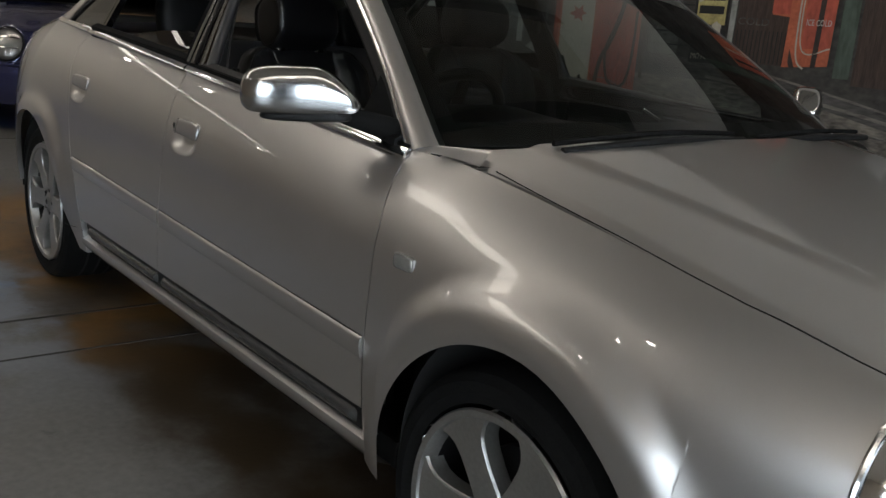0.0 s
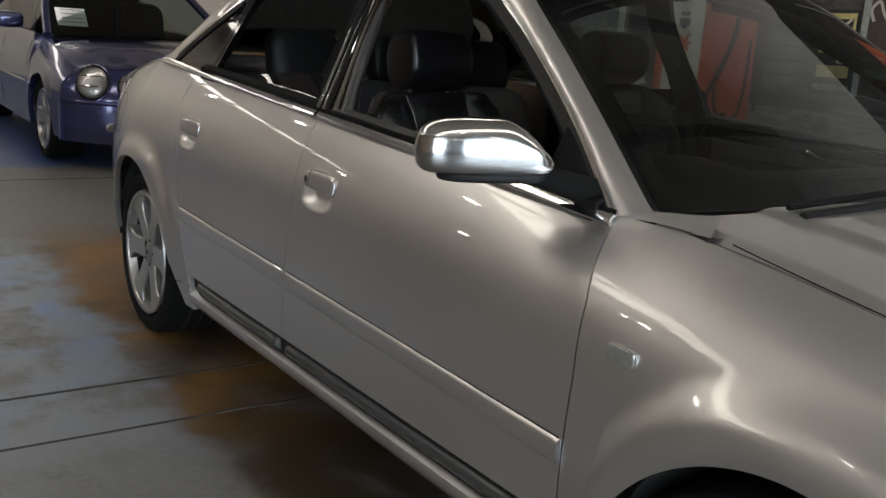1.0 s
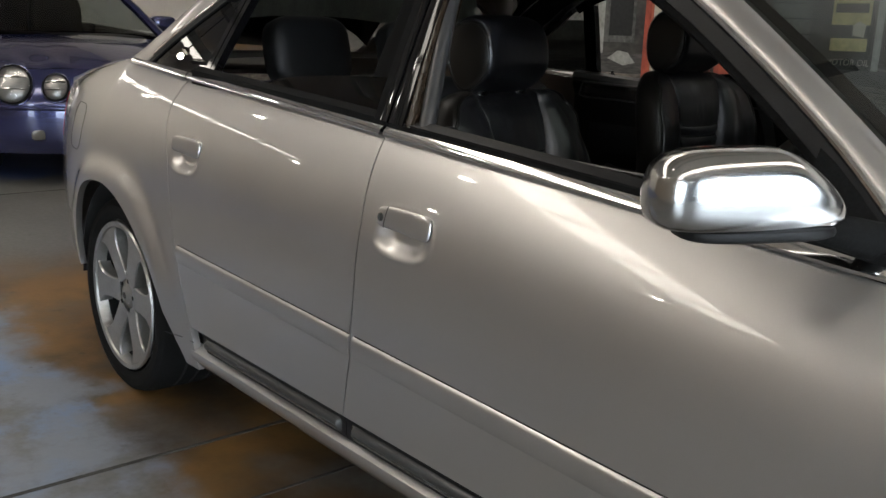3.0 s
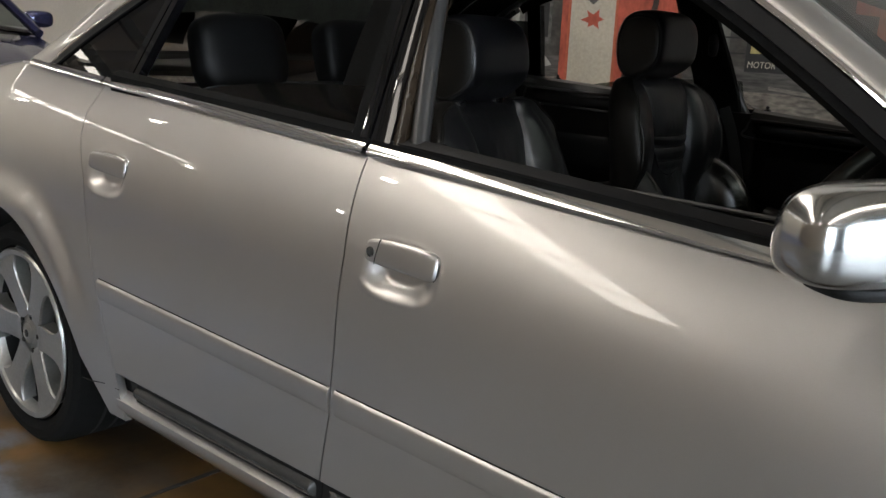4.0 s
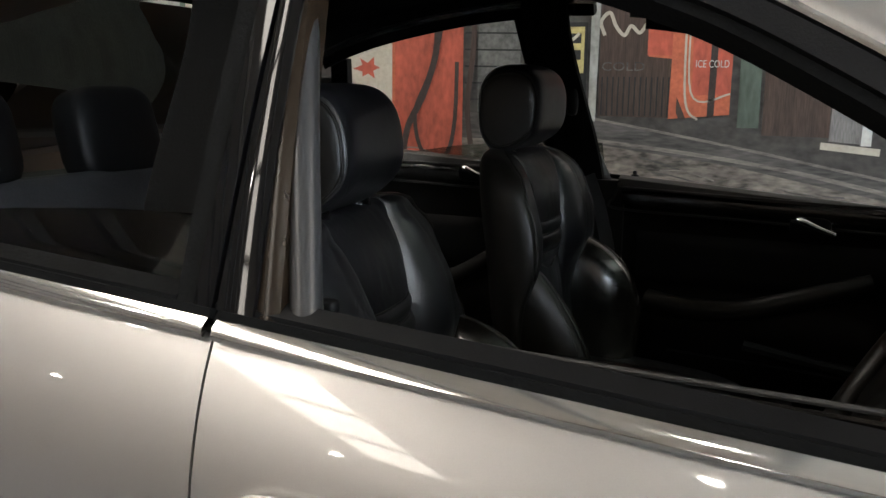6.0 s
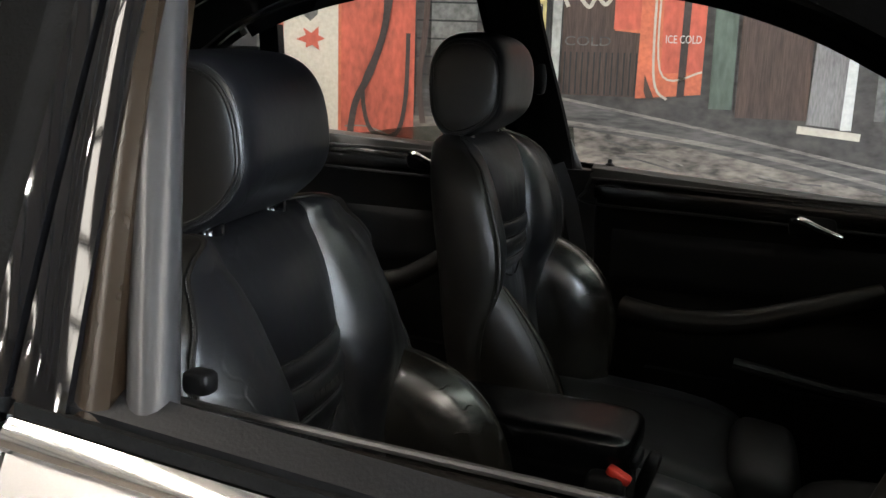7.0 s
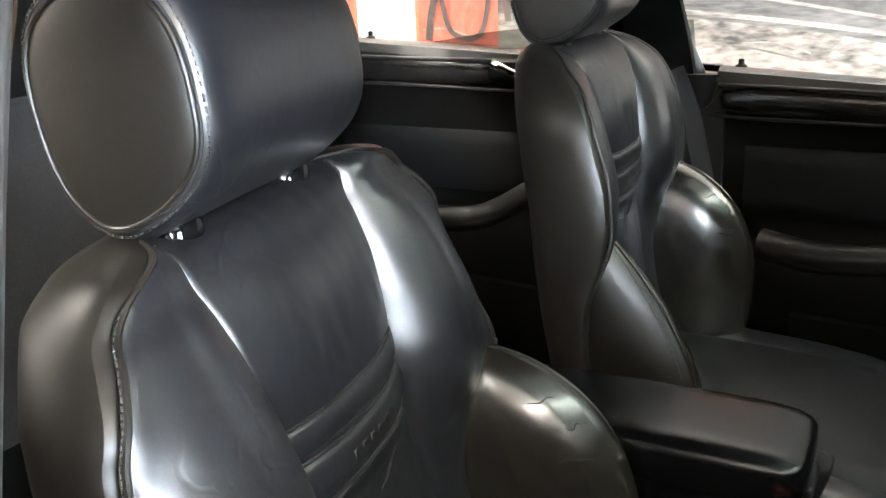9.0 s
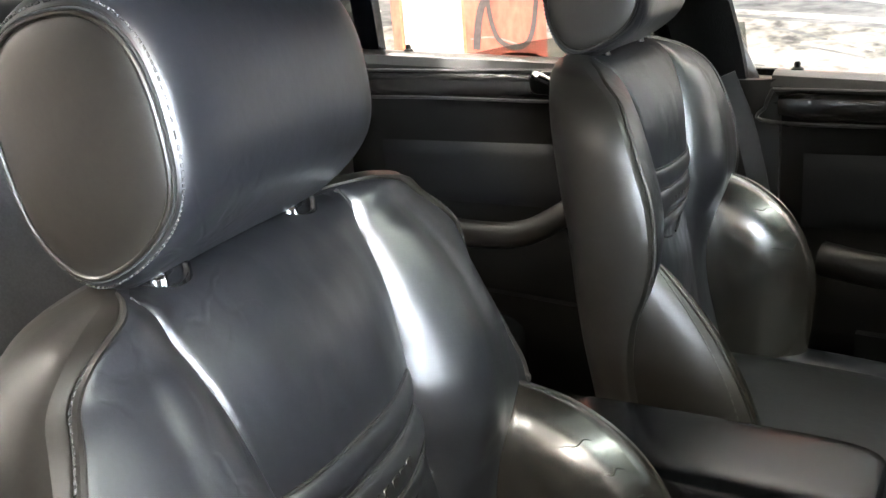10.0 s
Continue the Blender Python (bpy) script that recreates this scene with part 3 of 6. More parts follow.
for sign in mirrored:
    # wings and quarters
    us = arch_samples(2.407, 3.42, WB)
    bm = panel(sign, lambda z: seam_front(z) + GAP, lambda z: 3.42 + 0 * z, arch_low(WB, 0.235), us, 40, turn_in=(0, -sign * 0.002, -0.016))
    f = part("front_wing", bm, SILVER, car, "silver front wing with a flared wheel arch")
    bm = blob((2.505, sign * (side(2.5, 0.69) + 0.001), 0.69), (0.030, 0.006, 0.0145), 0.4, 0.45, 28, 10)
    corner = lambda u, v: tuple(np.array((2.368 + 0.16 * u, sign * ytop(2.368 + 0.16 * u), ztop(2.368 + 0.16 * u) - 0.001)) * (1 - v) + np.array((2.395 + 0.11 * u, sign * (0.775 - 0.085 * u), 0.896 + 0.006 * u)) * v + np.array((0, 0, 0.006 * math.sin(math.pi * v))))
    part("wing_corner", grid(corner, lin(9), lin(7)), SILVER, f, "silver wing corner at the pillar's foot")
    rp = part("side_repeater", bm, CLEARISH, f, "small clear side indicator")
    part("repeater_base", blob((2.505, sign * (side(2.5, 0.69) - 0.001), 0.69), (0.033, 0.005, 0.0165), 0.4, 0.45, 24, 8), ALU, rp, "bright reflector")
    us = arch_samples(-0.93, 0.49, 0.0)
    bm = panel(sign, lambda z: -0.93 + 0 * z, lambda z: seam_rear(z) - GAP if z > 0.345 else 0.535 - GAP, arch_low(0.0, 0.33), us, 40)
    q = part("rear_quarter", bm, SILVER, car, "silver rear quarter with a flared wheel arch")
    part("sill_seam", tube([(x, sign * (side(x, 0.303) - 0.0004), 0.303 - 0.03 * (x - 0.40)) for x in (0.412, 0.44, 0.49, 0.535)], 0.0012, 6), DARK, q, "fine dark seam above the sill")
    # fuel flap
    if sign < 0:
        pts = [Vector((fx, sign * (side(fx, fz) - 0.0003), fz)) for fx, fz in [(-0.36 + 0.085 * sgnpow(math.cos(a), 0.5), 0.80 + 0.075 * sgnpow(math.sin(a), 0.5)) for a in [2 * math.pi * k / 40 for k in range(41)]]]
        part("fuel_flap_gap", tube(pts, 0.0013, 6, caps=False), DARK, q, "fine gap round the fuel flap")
    pts = [Vector((x, sign * (ybelt(x) + 0.001), belt(x) + 0.004)) for x in [-0.07 + 0.426 * k / 8 for k in range(9)]]
    part("belt_moulding", sweep(pts, [(0.0, -0.011), (0.007, -0.009), (0.0085, 0.0), (0.006, 0.009), (0.0, 0.011)], (0, sign, 0.8)), CHROME, q, "polished metal belt moulding", angle=25)
    # sill
    bm = grid(lambda u, v: (0.515 + 1.895 * u, sign * interp(v, [(0, 0.862), (0.2, 0.888), (0.45, 0.886), (0.75, 0.868), (1, 0.82)]), 0.288 - 0.085 * v), lin(20), [0, 0.1, 0.2, 0.3, 0.45, 0.6, 0.75, 0.9, 1])
    part("side_sill", bm, SILVER, car, "silver side sill")
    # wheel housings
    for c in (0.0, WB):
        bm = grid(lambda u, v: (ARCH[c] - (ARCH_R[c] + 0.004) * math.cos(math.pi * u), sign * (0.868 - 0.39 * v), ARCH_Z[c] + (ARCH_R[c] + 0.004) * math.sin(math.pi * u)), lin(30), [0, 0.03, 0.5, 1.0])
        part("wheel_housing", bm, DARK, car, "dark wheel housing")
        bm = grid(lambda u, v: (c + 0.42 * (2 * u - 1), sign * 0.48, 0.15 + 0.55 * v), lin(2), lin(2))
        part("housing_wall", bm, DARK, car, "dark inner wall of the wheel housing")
    # dark inner skins close the gaps between panels and stand in for shade there
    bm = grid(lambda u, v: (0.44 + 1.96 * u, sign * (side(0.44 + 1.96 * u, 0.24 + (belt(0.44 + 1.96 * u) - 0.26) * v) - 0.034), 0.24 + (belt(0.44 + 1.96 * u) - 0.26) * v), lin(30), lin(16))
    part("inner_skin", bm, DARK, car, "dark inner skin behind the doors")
    for frt in (True, False):
        door(sign, frt)
    # roof rail with both end pillars
    cin, cout = cat([(*p, 0) for p in RAIL_IN], 6), cat([(*p, 0) for p in RAIL_OUT], 6)
    nn = len(cin)

    def rail(u, v):
        k = round(u * (nn - 1))
        a, b = cin[k], cout[k]
        x, z = a.x + (b.x - a.x) * v, a.y + (b.y - a.y) * v
        y = side(x, z) if x > -0.1 else ytop(x)
        return (x, sign * (y - 0.010 * v ** 2.2 + 0.006 * math.sin(math.pi * v)), z)
    bm = grid(rail, lin(nn), lin(7))
    flange(bm, (0, -sign * 0.03, 0))
    bmesh.ops.recalc_face_normals(bm, faces=bm.faces)
    part("roof_rail", bm, SILVER, car, "silver windscreen pillar, roof rail and rear pillar")
    pts = [Vector((p.x, sign * side(p.x, p.y), p.y)) for p in cin]
    part("window_chrome", sweep(pts[:-2], [(-0.004, -0.005), (0.003, -0.004), (0.004, 0.0), (0.003, 0.004), (-0.004, 0.005)], (0, sign, 0.45)), CHROME, car, "thin polished window surround", angle=25)

    def inner(offset, a, b, depth):
        """The window outline drawn in by an offset, between two stations."""
        out = []
        for k in range(len(cin)):
            p, q = cin[max(k - 1, 0)], cin[min(k + 1, len(cin) - 1)]
            t = (q - p).normalized()
            nrm = Vector((t.y, -t.x, 0))
            if nrm.y > 0.0:
                nrm = -nrm
            c = cin[k] + nrm * offset
            if a <= c.x <= b and c.y > belt(c.x) + 0.002:
                out.append(Vector((c.x, sign * (side(c.x, c.y) - depth), c.y)))
        return out
    part("door_frame", sweep(inner(0.017, 1.30, 2.40, 0.006), [(-0.02, -0.014), (0.004, -0.014), (0.004, 0.010), (-0.004, 0.014), (-0.02, 0.014)], (0, sign, 0.45)), BLACK, car, "black window frame of the front door")
    part("frame_rubber", sweep(inner(0.036, 1.34, 2.40, 0.022), [(-0.03, -0.014), (0.006, -0.010), (0.006, 0.008), (-0.03, 0.014)], (0, sign, 0.45)), RUBBER, car, "black rubber window channel")
    part("door_frame", sweep(inner(0.017, 0.46, 1.29, 0.006), [(-0.02, -0.014), (0.004, -0.014), (0.004, 0.010), (-0.004, 0.014), (-0.02, 0.014)], (0, sign, 0.45)), GLOSSY, car, "black window frame of the rear door")
    part("quarter_frame", sweep(inner(0.013, 0.03, 0.45, 0.006), [(-0.02, -0.008), (0.004, -0.008), (0.004, 0.008), (-0.02, 0.008)], (0, sign, 0.45)), BLACK, car, "black quarter window frame")

    def post(name, x0, x1, t0, t1, depth, material, label, ztopv=1.372, round_=0.0, thick=0.025, tilt=0.0):
        def fn(u, v):
            zb = belt(1.3) + 0.008
            z = zb + (ztopv - zb) * v
            k = (z - 0.95) / 0.35
            a, b = off + x0 + (t0 - x0) * k, off + x1 + (t1 - x1) * k
            x = a + (b - a) * u
            return (x, sign * (side(x, z) - depth + tilt * (u - 0.5) + round_ * math.sin(math.pi * u)), z)
        bm = grid(fn, lin(13), lin(12))
        flange(bm, (0, -sign * thick, 0))
        bmesh.ops.recalc_face_normals(bm, faces=bm.faces)
        return part(name, bm, material, car, label)
    off = 0.0 if sign < 0 else -0.15
    post("pillar_rubber", 1.238, 1.262, 1.203, 1.232, 0.004, RUBBER, "black frame of the rear door", 1.368)
    post("pillar_cover", 1.263, 1.288, 1.233, 1.258, -0.001, GLOSSY, "gloss black pillar cover", 1.368, 0.0004, tilt=0.0032)
    post("pillar_cover", 1.293, 1.338, 1.263, 1.290, -0.001, GLOSSY, "gloss black pillar cover", 1.368, 0.0022)
    post("pillar_frame", 1.337, 1.366, 1.268, 1.292, 0.006, BRONZE, "satin dark door frame", 1.366, 0.004, 0.04)
    pts = [Vector((off + 1.384 - 0.33 * (z - 0.955), sign * (side(1.36, z) - 0.026), z)) for z in (0.945, 1.0, 1.1, 1.2, 1.3, 1.365)]
    part("pillar_channel", tube(pts, 0.0165, 16), CHANNEL, car, "grey rubber window channel")
    # fixed quarter window and its divider

    def tri(u, v):
        z0 = belt(0.2) + 0.005
        top = min(1.205, interp(0.46, [(p.x, p.y) for p in cin if p.x < 0.8]))
        z = z0 + (top - z0) * v
        xa = interp(z, sorted((p.y, p.x) for p in cin if p.x < 0.6))
        xb = 0.425 + 0.26 * (z - 1.0)
        x = xa + (max(xa, xb) - xa) * u
        return (x, sign * (side(x, z) - 0.008), z)
    part("quarter_glass", grid(tri, lin(6), lin(10)), TINT, car, "dark tinted quarter glass")
    for dx, w, m in ((0.428, 0.024, GLOSSY), (0.458, 0.022, GLOSSY)):
        bm = grid(lambda u, v: (dx + w * u + 0.26 * (1.0 + 0.25 * v - 1.0), sign * (side(dx + w * u + 0.065 * v, 1.0 + 0.25 * v) - 0.001), belt(0.45) + 0.004 + (1.252 - belt(0.45)) * v), lin(4), lin(8))
        flange(bm, (0, -sign * 0.025, 0))
        part("window_divider", bm, m, car, "black divider of the quarter window")

    def half_glass(u, v):
        x = 0.50 + 0.735 * u
        top = interp(x, [(0.50, 0.975), (0.694, 1.006), (0.83, 1.028), (0.96, 1.04), (1.1, 1.048), (1.24, 1.051)])
        z = belt(x) - 0.03 + (top - belt(x) + 0.03) * v
        return (x, sign * (side(x, max(z, belt(x) + 0.001)) - 0.02), z)
    bm = solid(grid(half_glass, lin(24), lin(4)), (0, -sign * 0.004, 0))
    part("rear_door_glass", bm, GLASS_TINT, car, "lowered tinted rear door glass")
    # mirror: black foot, chrome cap
    mp_ = Vector((2.184, sign * 0.954, 0.977))
    ang = math.atan2(-0.205, -0.135) if sign < 0 else math.atan2(0.205, -0.135)
    R = Euler((0, 0, ang)).to_matrix()

    def mwarp(p):
        k = (p.x + 1) / 2
        s = 0.30 + 0.70 * math.sin(math.pi / 2 * min(1, k / 0.42)) ** 0.9
        zz = max(-0.80, -0.80 + (p.z + 0.80) * s)
        fwd = p.y * (0.80 + 0.20 * min(1, k / 0.6)) * (1 - 0.12 * max(0.0, zz))
        return (p.x * (1 - 0.05 * max(0.0, zz)), fwd, zz + 0.10 * (0.5 - k))
    bm = blob(mp_, (0.124, 0.054, 0.053), 0.55, 0.6, 56, 32, turn=R, warp=mwarp)
    mm = part("side_mirror", bm, SATIN, car, "satin metal door mirror on a black foot", angle=60)
    bm = blob(mp_ + R @ Vector((-0.014, 0, -0.047)), (0.098, 0.048, 0.011), 0.6, 0.6, 40, 12, turn=R, warp=lambda p: (p.x, p.y, p.z - 0.35 * p.x))
    part("mirror_base", bm, BLACK, mm, "black underside of the mirror")
    part("mirror_foot", tube(cat([(2.225, sign * 0.905, 0.944), (2.25, sign * 0.875, 0.934), (2.27, sign * 0.83, 0.922), (2.29, sign * 0.765, 0.905)], 5), lambda t: 0.013 + 0.010 * t, 14, flat=1.2), RUBBER, mm, "black mirror foot")
    bm = bmesh.new()
    vs = [bm.verts.new(Vector((x, sign * (side(x, z) - 0.001), z))) for x, z in ((2.16, belt(2.16) + 0.018), (2.335, belt(2.33) + 0.016), (2.19, 1.0), (2.165, 1.015))]
    bm.faces.new(vs)
    solid(bm, (0, -sign * 0.05, 0))
    part("mirror_triangle", bm, RUBBER, mm, "black triangle behind the mirror", smooth=False)
    # head lamp and tail lamp
    def lamp(off):
        return lambda u, v: (3.392 + 0.20 * u, sign * (side(3.392 + 0.02 * u, 0.56 + 0.14 * v) + off - 0.19 * u * u), 0.562 + (0.128 - 0.02 * u) * v + 0.012 * (1 - u))
    hl = part("headlight", solid(grid(lamp(0.006), lin(12), lin(8)), (0, -sign * 0.03, 0)), LENS, car, "clear headlight")
    part("reflector", grid(lamp(0.0015), lin(12), lin(8)), CHROME, hl, "bright headlight reflector")
    edge = [lamp(0.006)(u, v) for u, v in [(1, 0), (0.6, 0), (0.2, 0), (0.03, 0.02), (0, 0.15), (0, 0.5), (0, 0.85), (0.03, 0.98), (0.2, 1), (0.6, 1), (1, 1)]]
    part("lamp_frame", tube(cat(edge, 3), 0.006, 8), SATIN, hl, "bright rim of the headlight")
    bm = grid(lambda u, v: (-0.932 - 0.05 * u, sign * (side(-0.93, 0.70 + 0.17 * v) + 0.001 - 0.12 * u), 0.70 + 0.17 * v), lin(6), lin(8))
    part("tail_lamp", bm, REDLENS, car, "red tail lamp")

# bonnet, screens, roof, boot
def hood(u, v):
    y = (2 * u - 1)
    xr = 2.425 + 0.18 * (1 - y * y)
    x = xr + (3.52 - xr) * v
    ye = ytop(x) - 0.0025
    ze = ztop(x) + 0.0015
    return (x, y * ye, ze + 0.055 * (1 - abs(y) ** 2.1) * (1 - 0.3 * v) + 0.0085 * smooth((0.758 - 0.165 * (x - 2.6) - abs(y)) / 0.035 + 0.5) - 0.0085 * smooth((abs(y) - 0.97) / 0.03))
bm = grid(hood, lin(121), lin(26))
flange(bm, (0, 0, -0.02))
bonnet = part("bonnet", bm, SILVER, car, "smooth silver bonnet")


def bonnet_edge(x, sg):
    """A place on the fine gap between the bonnet and a wing."""
    y = interp(x, [(2.55, 0.735), (2.72, 0.732), (2.88, 0.729), (3.14, 0.730), (3.30, 0.714), (3.45, 0.690)]) / (ytop(x) - 0.0025)
    xr = 2.425 + 0.18 * (1 - y * y)
    p = hood((sg * y + 1) / 2, (x - xr) / (3.52 - xr))
    return (p[0], p[1], p[2] + 0.0003)


for sg in (-1, 1):
    part("bonnet_gap", tube([bonnet_edge(2.56 + 0.86 * k / 30, sg) for k in range(31)], 0.0017, 6), DARK, bonnet, "fine dark gap beside the wing")
bm = grid(lambda u, v: (2.41 + 0.12 * v + 0.13 * (1 - (2 * u - 1) ** 2), (2 * u - 1) * 0.765, 0.872 + 0.03 * (1 - (2 * u - 1) ** 2)), lin(24), lin(4))
part("cowl", bm, BLACK, car, "black plastic cowl under the windscreen")
CO = cat([(*p, 0) for p in RAIL_OUT], 6)
front_edge = [p for p in CO if p.x > 1.55]
rear_edge = [p for p in CO if p.x < 0.5]


def screen(edge, bow, rear=False):
    def fn(u, v):
        p = edge[round(v * (len(edge) - 1))]
        y = 2 * u - 1
        ys = (side(p.x, p.y) if p.x > -0.1 else ytop(p.x)) - 0.024
        return (p.x + (-1 if rear else 1) * bow * (1 - y * y) * (0.4 + 0.6 * (v if rear else 1 - v)), y * ys, p.y + 0.02 * (1 - y * y))
    return grid(fn, lin(25), lin(len(edge)))
part("windscreen", screen(front_edge, 0.16), GLASS_SCREEN, car, "clear curved windscreen")


def border(u0, u1, v0, v1):
    """A strip of the black printed edge, just inside the windscreen."""
    vs_ = lin(len(front_edge))

    def fn(u, v):
        q = v0 + (v1 - v0) * v
        px, pz = np.interp(q, vs_, [p.x for p in front_edge]), np.interp(q, vs_, [p.y for p in front_edge])
        y = 2 * (u0 + (u1 - u0) * u) - 1
        return (px + 0.16 * (1 - y * y) * (0.4 + 0.6 * (1 - q)) - 0.003, y * (side(px, pz) - 0.024), pz + 0.02 * (1 - y * y) - 0.003)
    return grid(fn, lin(13), lin(25))


for u0, u1, v0, v1 in ((0.0, 0.035, 0, 1), (0.965, 1.0, 0, 1), (0.035, 0.965, 0, 0.075)):
    part("screen_border", border(u0, u1, v0, v1), DARK, car, "black printed edge of the windscreen")
part("rear_window", screen(rear_edge, 0.10, True), TINT, car, "tinted rear window")
roof_edge = [p for p in CO if 0.48 < p.x < 1.58]


def roof(u, v):
    p = roof_edge[round(v * (len(roof_edge) - 1))]
    y = 2 * u - 1
    k = v
    bow = 0.064 * (1 - k) - 0.04 * k
    return (p.x + bow * (1 - y * y), y * (side(p.x, p.y) - 0.02), p.y + 0.045 * (1 - abs(y) ** 2.2))
bm = grid(roof, lin(21), lin(len(roof_edge)))
part("roof", solid(bm, (0, 0, -0.012)), SILVER, car, "silver roof")
bm = grid(lambda u, v: (lambda q: (q[0], q[1] * 0.97, q[2] - 0.03))(roof(u, v)), lin(21), lin(len(roof_edge)))
part("headliner", bm, LINER, car, "black headliner")
bm = grid(lambda u, v: (-0.10 - 0.88 * v - 0.12 * (1 - (2 * u - 1) ** 2) * (1 - v), (2 * u - 1) * (ytop(-0.1 - 0.83 * v) - 0.004), ztop(-0.1 - 0.83 * v) + 0.035 * (1 - abs(2 * u - 1) ** 2.4)), lin(21), lin(10))
part("boot_lid", flange(bm, (0, 0, -0.02)), SILVER, car, "silver boot lid")
bm = grid(lambda u, v: (-0.93 - 0.10 * (1 - abs(2 * u - 1) ** 4) * (0.6 + 0.4 * v), (2 * u - 1) * side(-0.93, 0.28 + 0.62 * v), 0.28 + 0.62 * v), lin(31), lin(10))
part("tail_panel", bm, SILVER, car, "silver tail panel and bumper")
bm = grid(lambda u, v: (3.42 + 0.16 * (1 - abs(2 * u - 1) ** 4), (2 * u - 1) * side(3.42, 0.22 + 0.35 * v), 0.22 + 0.35 * v), lin(31), lin(10))
part("front_bumper", bm, SILVER, car, "silver front bumper")
bm = grid(lambda u, v: (3.50 + 0.05 * (1 - abs(2 * u - 1) ** 4), (2 * u - 1) * 0.62, 0.55 + 0.18 * v), lin(9), lin(3))
part("grille", bm, BLACK, car, "black grille")
part("underbody", box(-0.85, 3.35, -0.47, 0.47, 0.17, 0.30), DARK, car, "dark underbody", smooth=False)
part("floor_pan", box(0.40, 2.42, -0.82, 0.82, 0.20, 0.26), DARK, car, "dark floor pan", smooth=False)
part("bulkhead", box(2.36, 2.40, -0.74, 0.74, 0.25, 0.84), DARK, car, "dark bulkhead", smooth=False)
for y0, y1 in ((-0.56, 0.02), (0.06, 0.60)):
    pts = cat([(2.56, y0, 0.905), (2.60 - 0.0 * y0, (y0 + y1) / 2, 0.93), (2.585, y1, 0.925)], 8)
    w = part("wiper", tube(pts, 0.009, 8), BLACK, car, "black windscreen wiper")
    part("wiper_blade", tube([p + Vector((-0.03, 0, 0.012)) for p in pts], 0.006, 6), RUBBER, w, "black wiper blade")


# wheels with six broad spokes
def rim_mesh(sign):
    bm = bmesh.new()
    lathe([(0.222, 0.0), (0.226, 0.006), (0.222, 0.012), (0.210, 0.010), (0.203, -0.004), (0.200, -0.022)], (0, 0, 0), "y", 72, bm)
    for k in range(6):
        a = 2 * math.pi * k / 6

        def fn(u, v):
            r = 0.045 + 0.165 * v
            w = interp(r, [(0.045, 0.030), (0.062, 0.038), (0.08, 0.036), (0.11, 0.035), (0.145, 0.037), (0.168, 0.043), (0.186, 0.058), (0.198, 0.080), (0.21, 0.112)])
            t = (2 * u - 1)
            x, z = r, w * t
            d = 0.004 - 0.022 * (1 - v) ** 1.5 * (0.6 if v > 0.1 else 0.5) - 0.005 * smooth((abs(t) - 0.88) / 0.08) - 0.034 * smooth((abs(t) - 0.965) / 0.035)
            return (x * math.cos(a) - z * math.sin(a), d, x * math.sin(a) + z * math.cos(a))
        grid(fn, [0, 0.008, 0.0175, 0.03, 0.06, 0.1, 0.5, 0.9, 0.94, 0.97, 0.9825, 0.992, 1], lin(26), bm)
    lathe([(0.0, -0.004), (0.030, -0.005), (0.034, -0.009), (0.05, -0.011), (0.062, -0.016), (0.07, -0.04)], (0, 0, 0), "y", 36, bm)
    for v in bm.verts:
        v.co.y *= sign
        v.co.x, v.co.z = v.co.x * 1.055, v.co.z * 1.055
    bmesh.ops.recalc_face_normals(bm, faces=bm.faces)
    return bm


TYRE = [(0.238, -0.03), (0.246, 0.004), (0.266, 0.014), (0.288, 0.012), (0.304, 0.0), (0.312, -0.022), (0.315, -0.05), (0.315, -0.2), (0.30, -0.235), (0.24, -0.24), (0.2, -0.2)]
for c in (0.0, WB):
    for sign in mirrored:
        yo = sign * (0.868 if c == 0 else 0.856)
        bm = lathe([(r, sign * h) for r, h in TYRE], (c, yo, WZ[c]), "y", 72)
        # sidewall ribs and tread grooves
        w = part("wheel", bm, RUBBER, car, "black low-profile tyre", angle=30)
        for k in range(3):
            bm = lathe([(0.3158, sign * (-0.075 - 0.05 * k)), (0.3163, sign * (-0.08 - 0.05 * k)), (0.3158, sign * (-0.085 - 0.05 * k))], (c, yo, WZ[c]), "y", 60)
            part("tread_groove", bm, DARK, w)
        bm = rim_mesh(sign)
        bmesh.ops.translate(bm, vec=(c, yo, WZ[c]), verts=bm.verts)
        part("rim", bm, ALU, w, "six-spoke silver alloy rim")
        # blackened disc, barrel and back sheet stand in for shade inside the wheel
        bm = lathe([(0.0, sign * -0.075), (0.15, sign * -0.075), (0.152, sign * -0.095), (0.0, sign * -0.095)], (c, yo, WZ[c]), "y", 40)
        part("brake_disc", bm, BLACK, w, "brake disc blackened for the shade inside the rim")
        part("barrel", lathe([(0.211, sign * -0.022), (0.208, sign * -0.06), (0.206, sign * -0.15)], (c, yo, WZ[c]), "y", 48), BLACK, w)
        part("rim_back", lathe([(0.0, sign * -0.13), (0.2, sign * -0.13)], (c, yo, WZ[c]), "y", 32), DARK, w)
        part("hub_cap", lathe([(0.0, sign * 0.001), (0.024, sign * 0.0), (0.029, sign * -0.004)], (c, yo, WZ[c]), "y", 28), ALU, w, "grey hub cap")
        part("hub_badge", lathe([(0.0, sign * 0.0022), (0.010, sign * 0.002), (0.011, sign * 0.0)], (c, yo, WZ[c]), "y", 20), BLACK, w)
        for k in range(5):
            a = 2 * math.pi * k / 5
            part("wheel_bolt", lathe([(0, sign * -0.006), (0.007, sign * -0.006), (0.008, sign * -0.016)], (c + 0.05 * math.cos(a), yo, WZ[c] + 0.05 * math.sin(a)), "y", 10), DARK, w)

# ---- cabin ----
def bez(pts, n=8):
    return cat(pts, n)


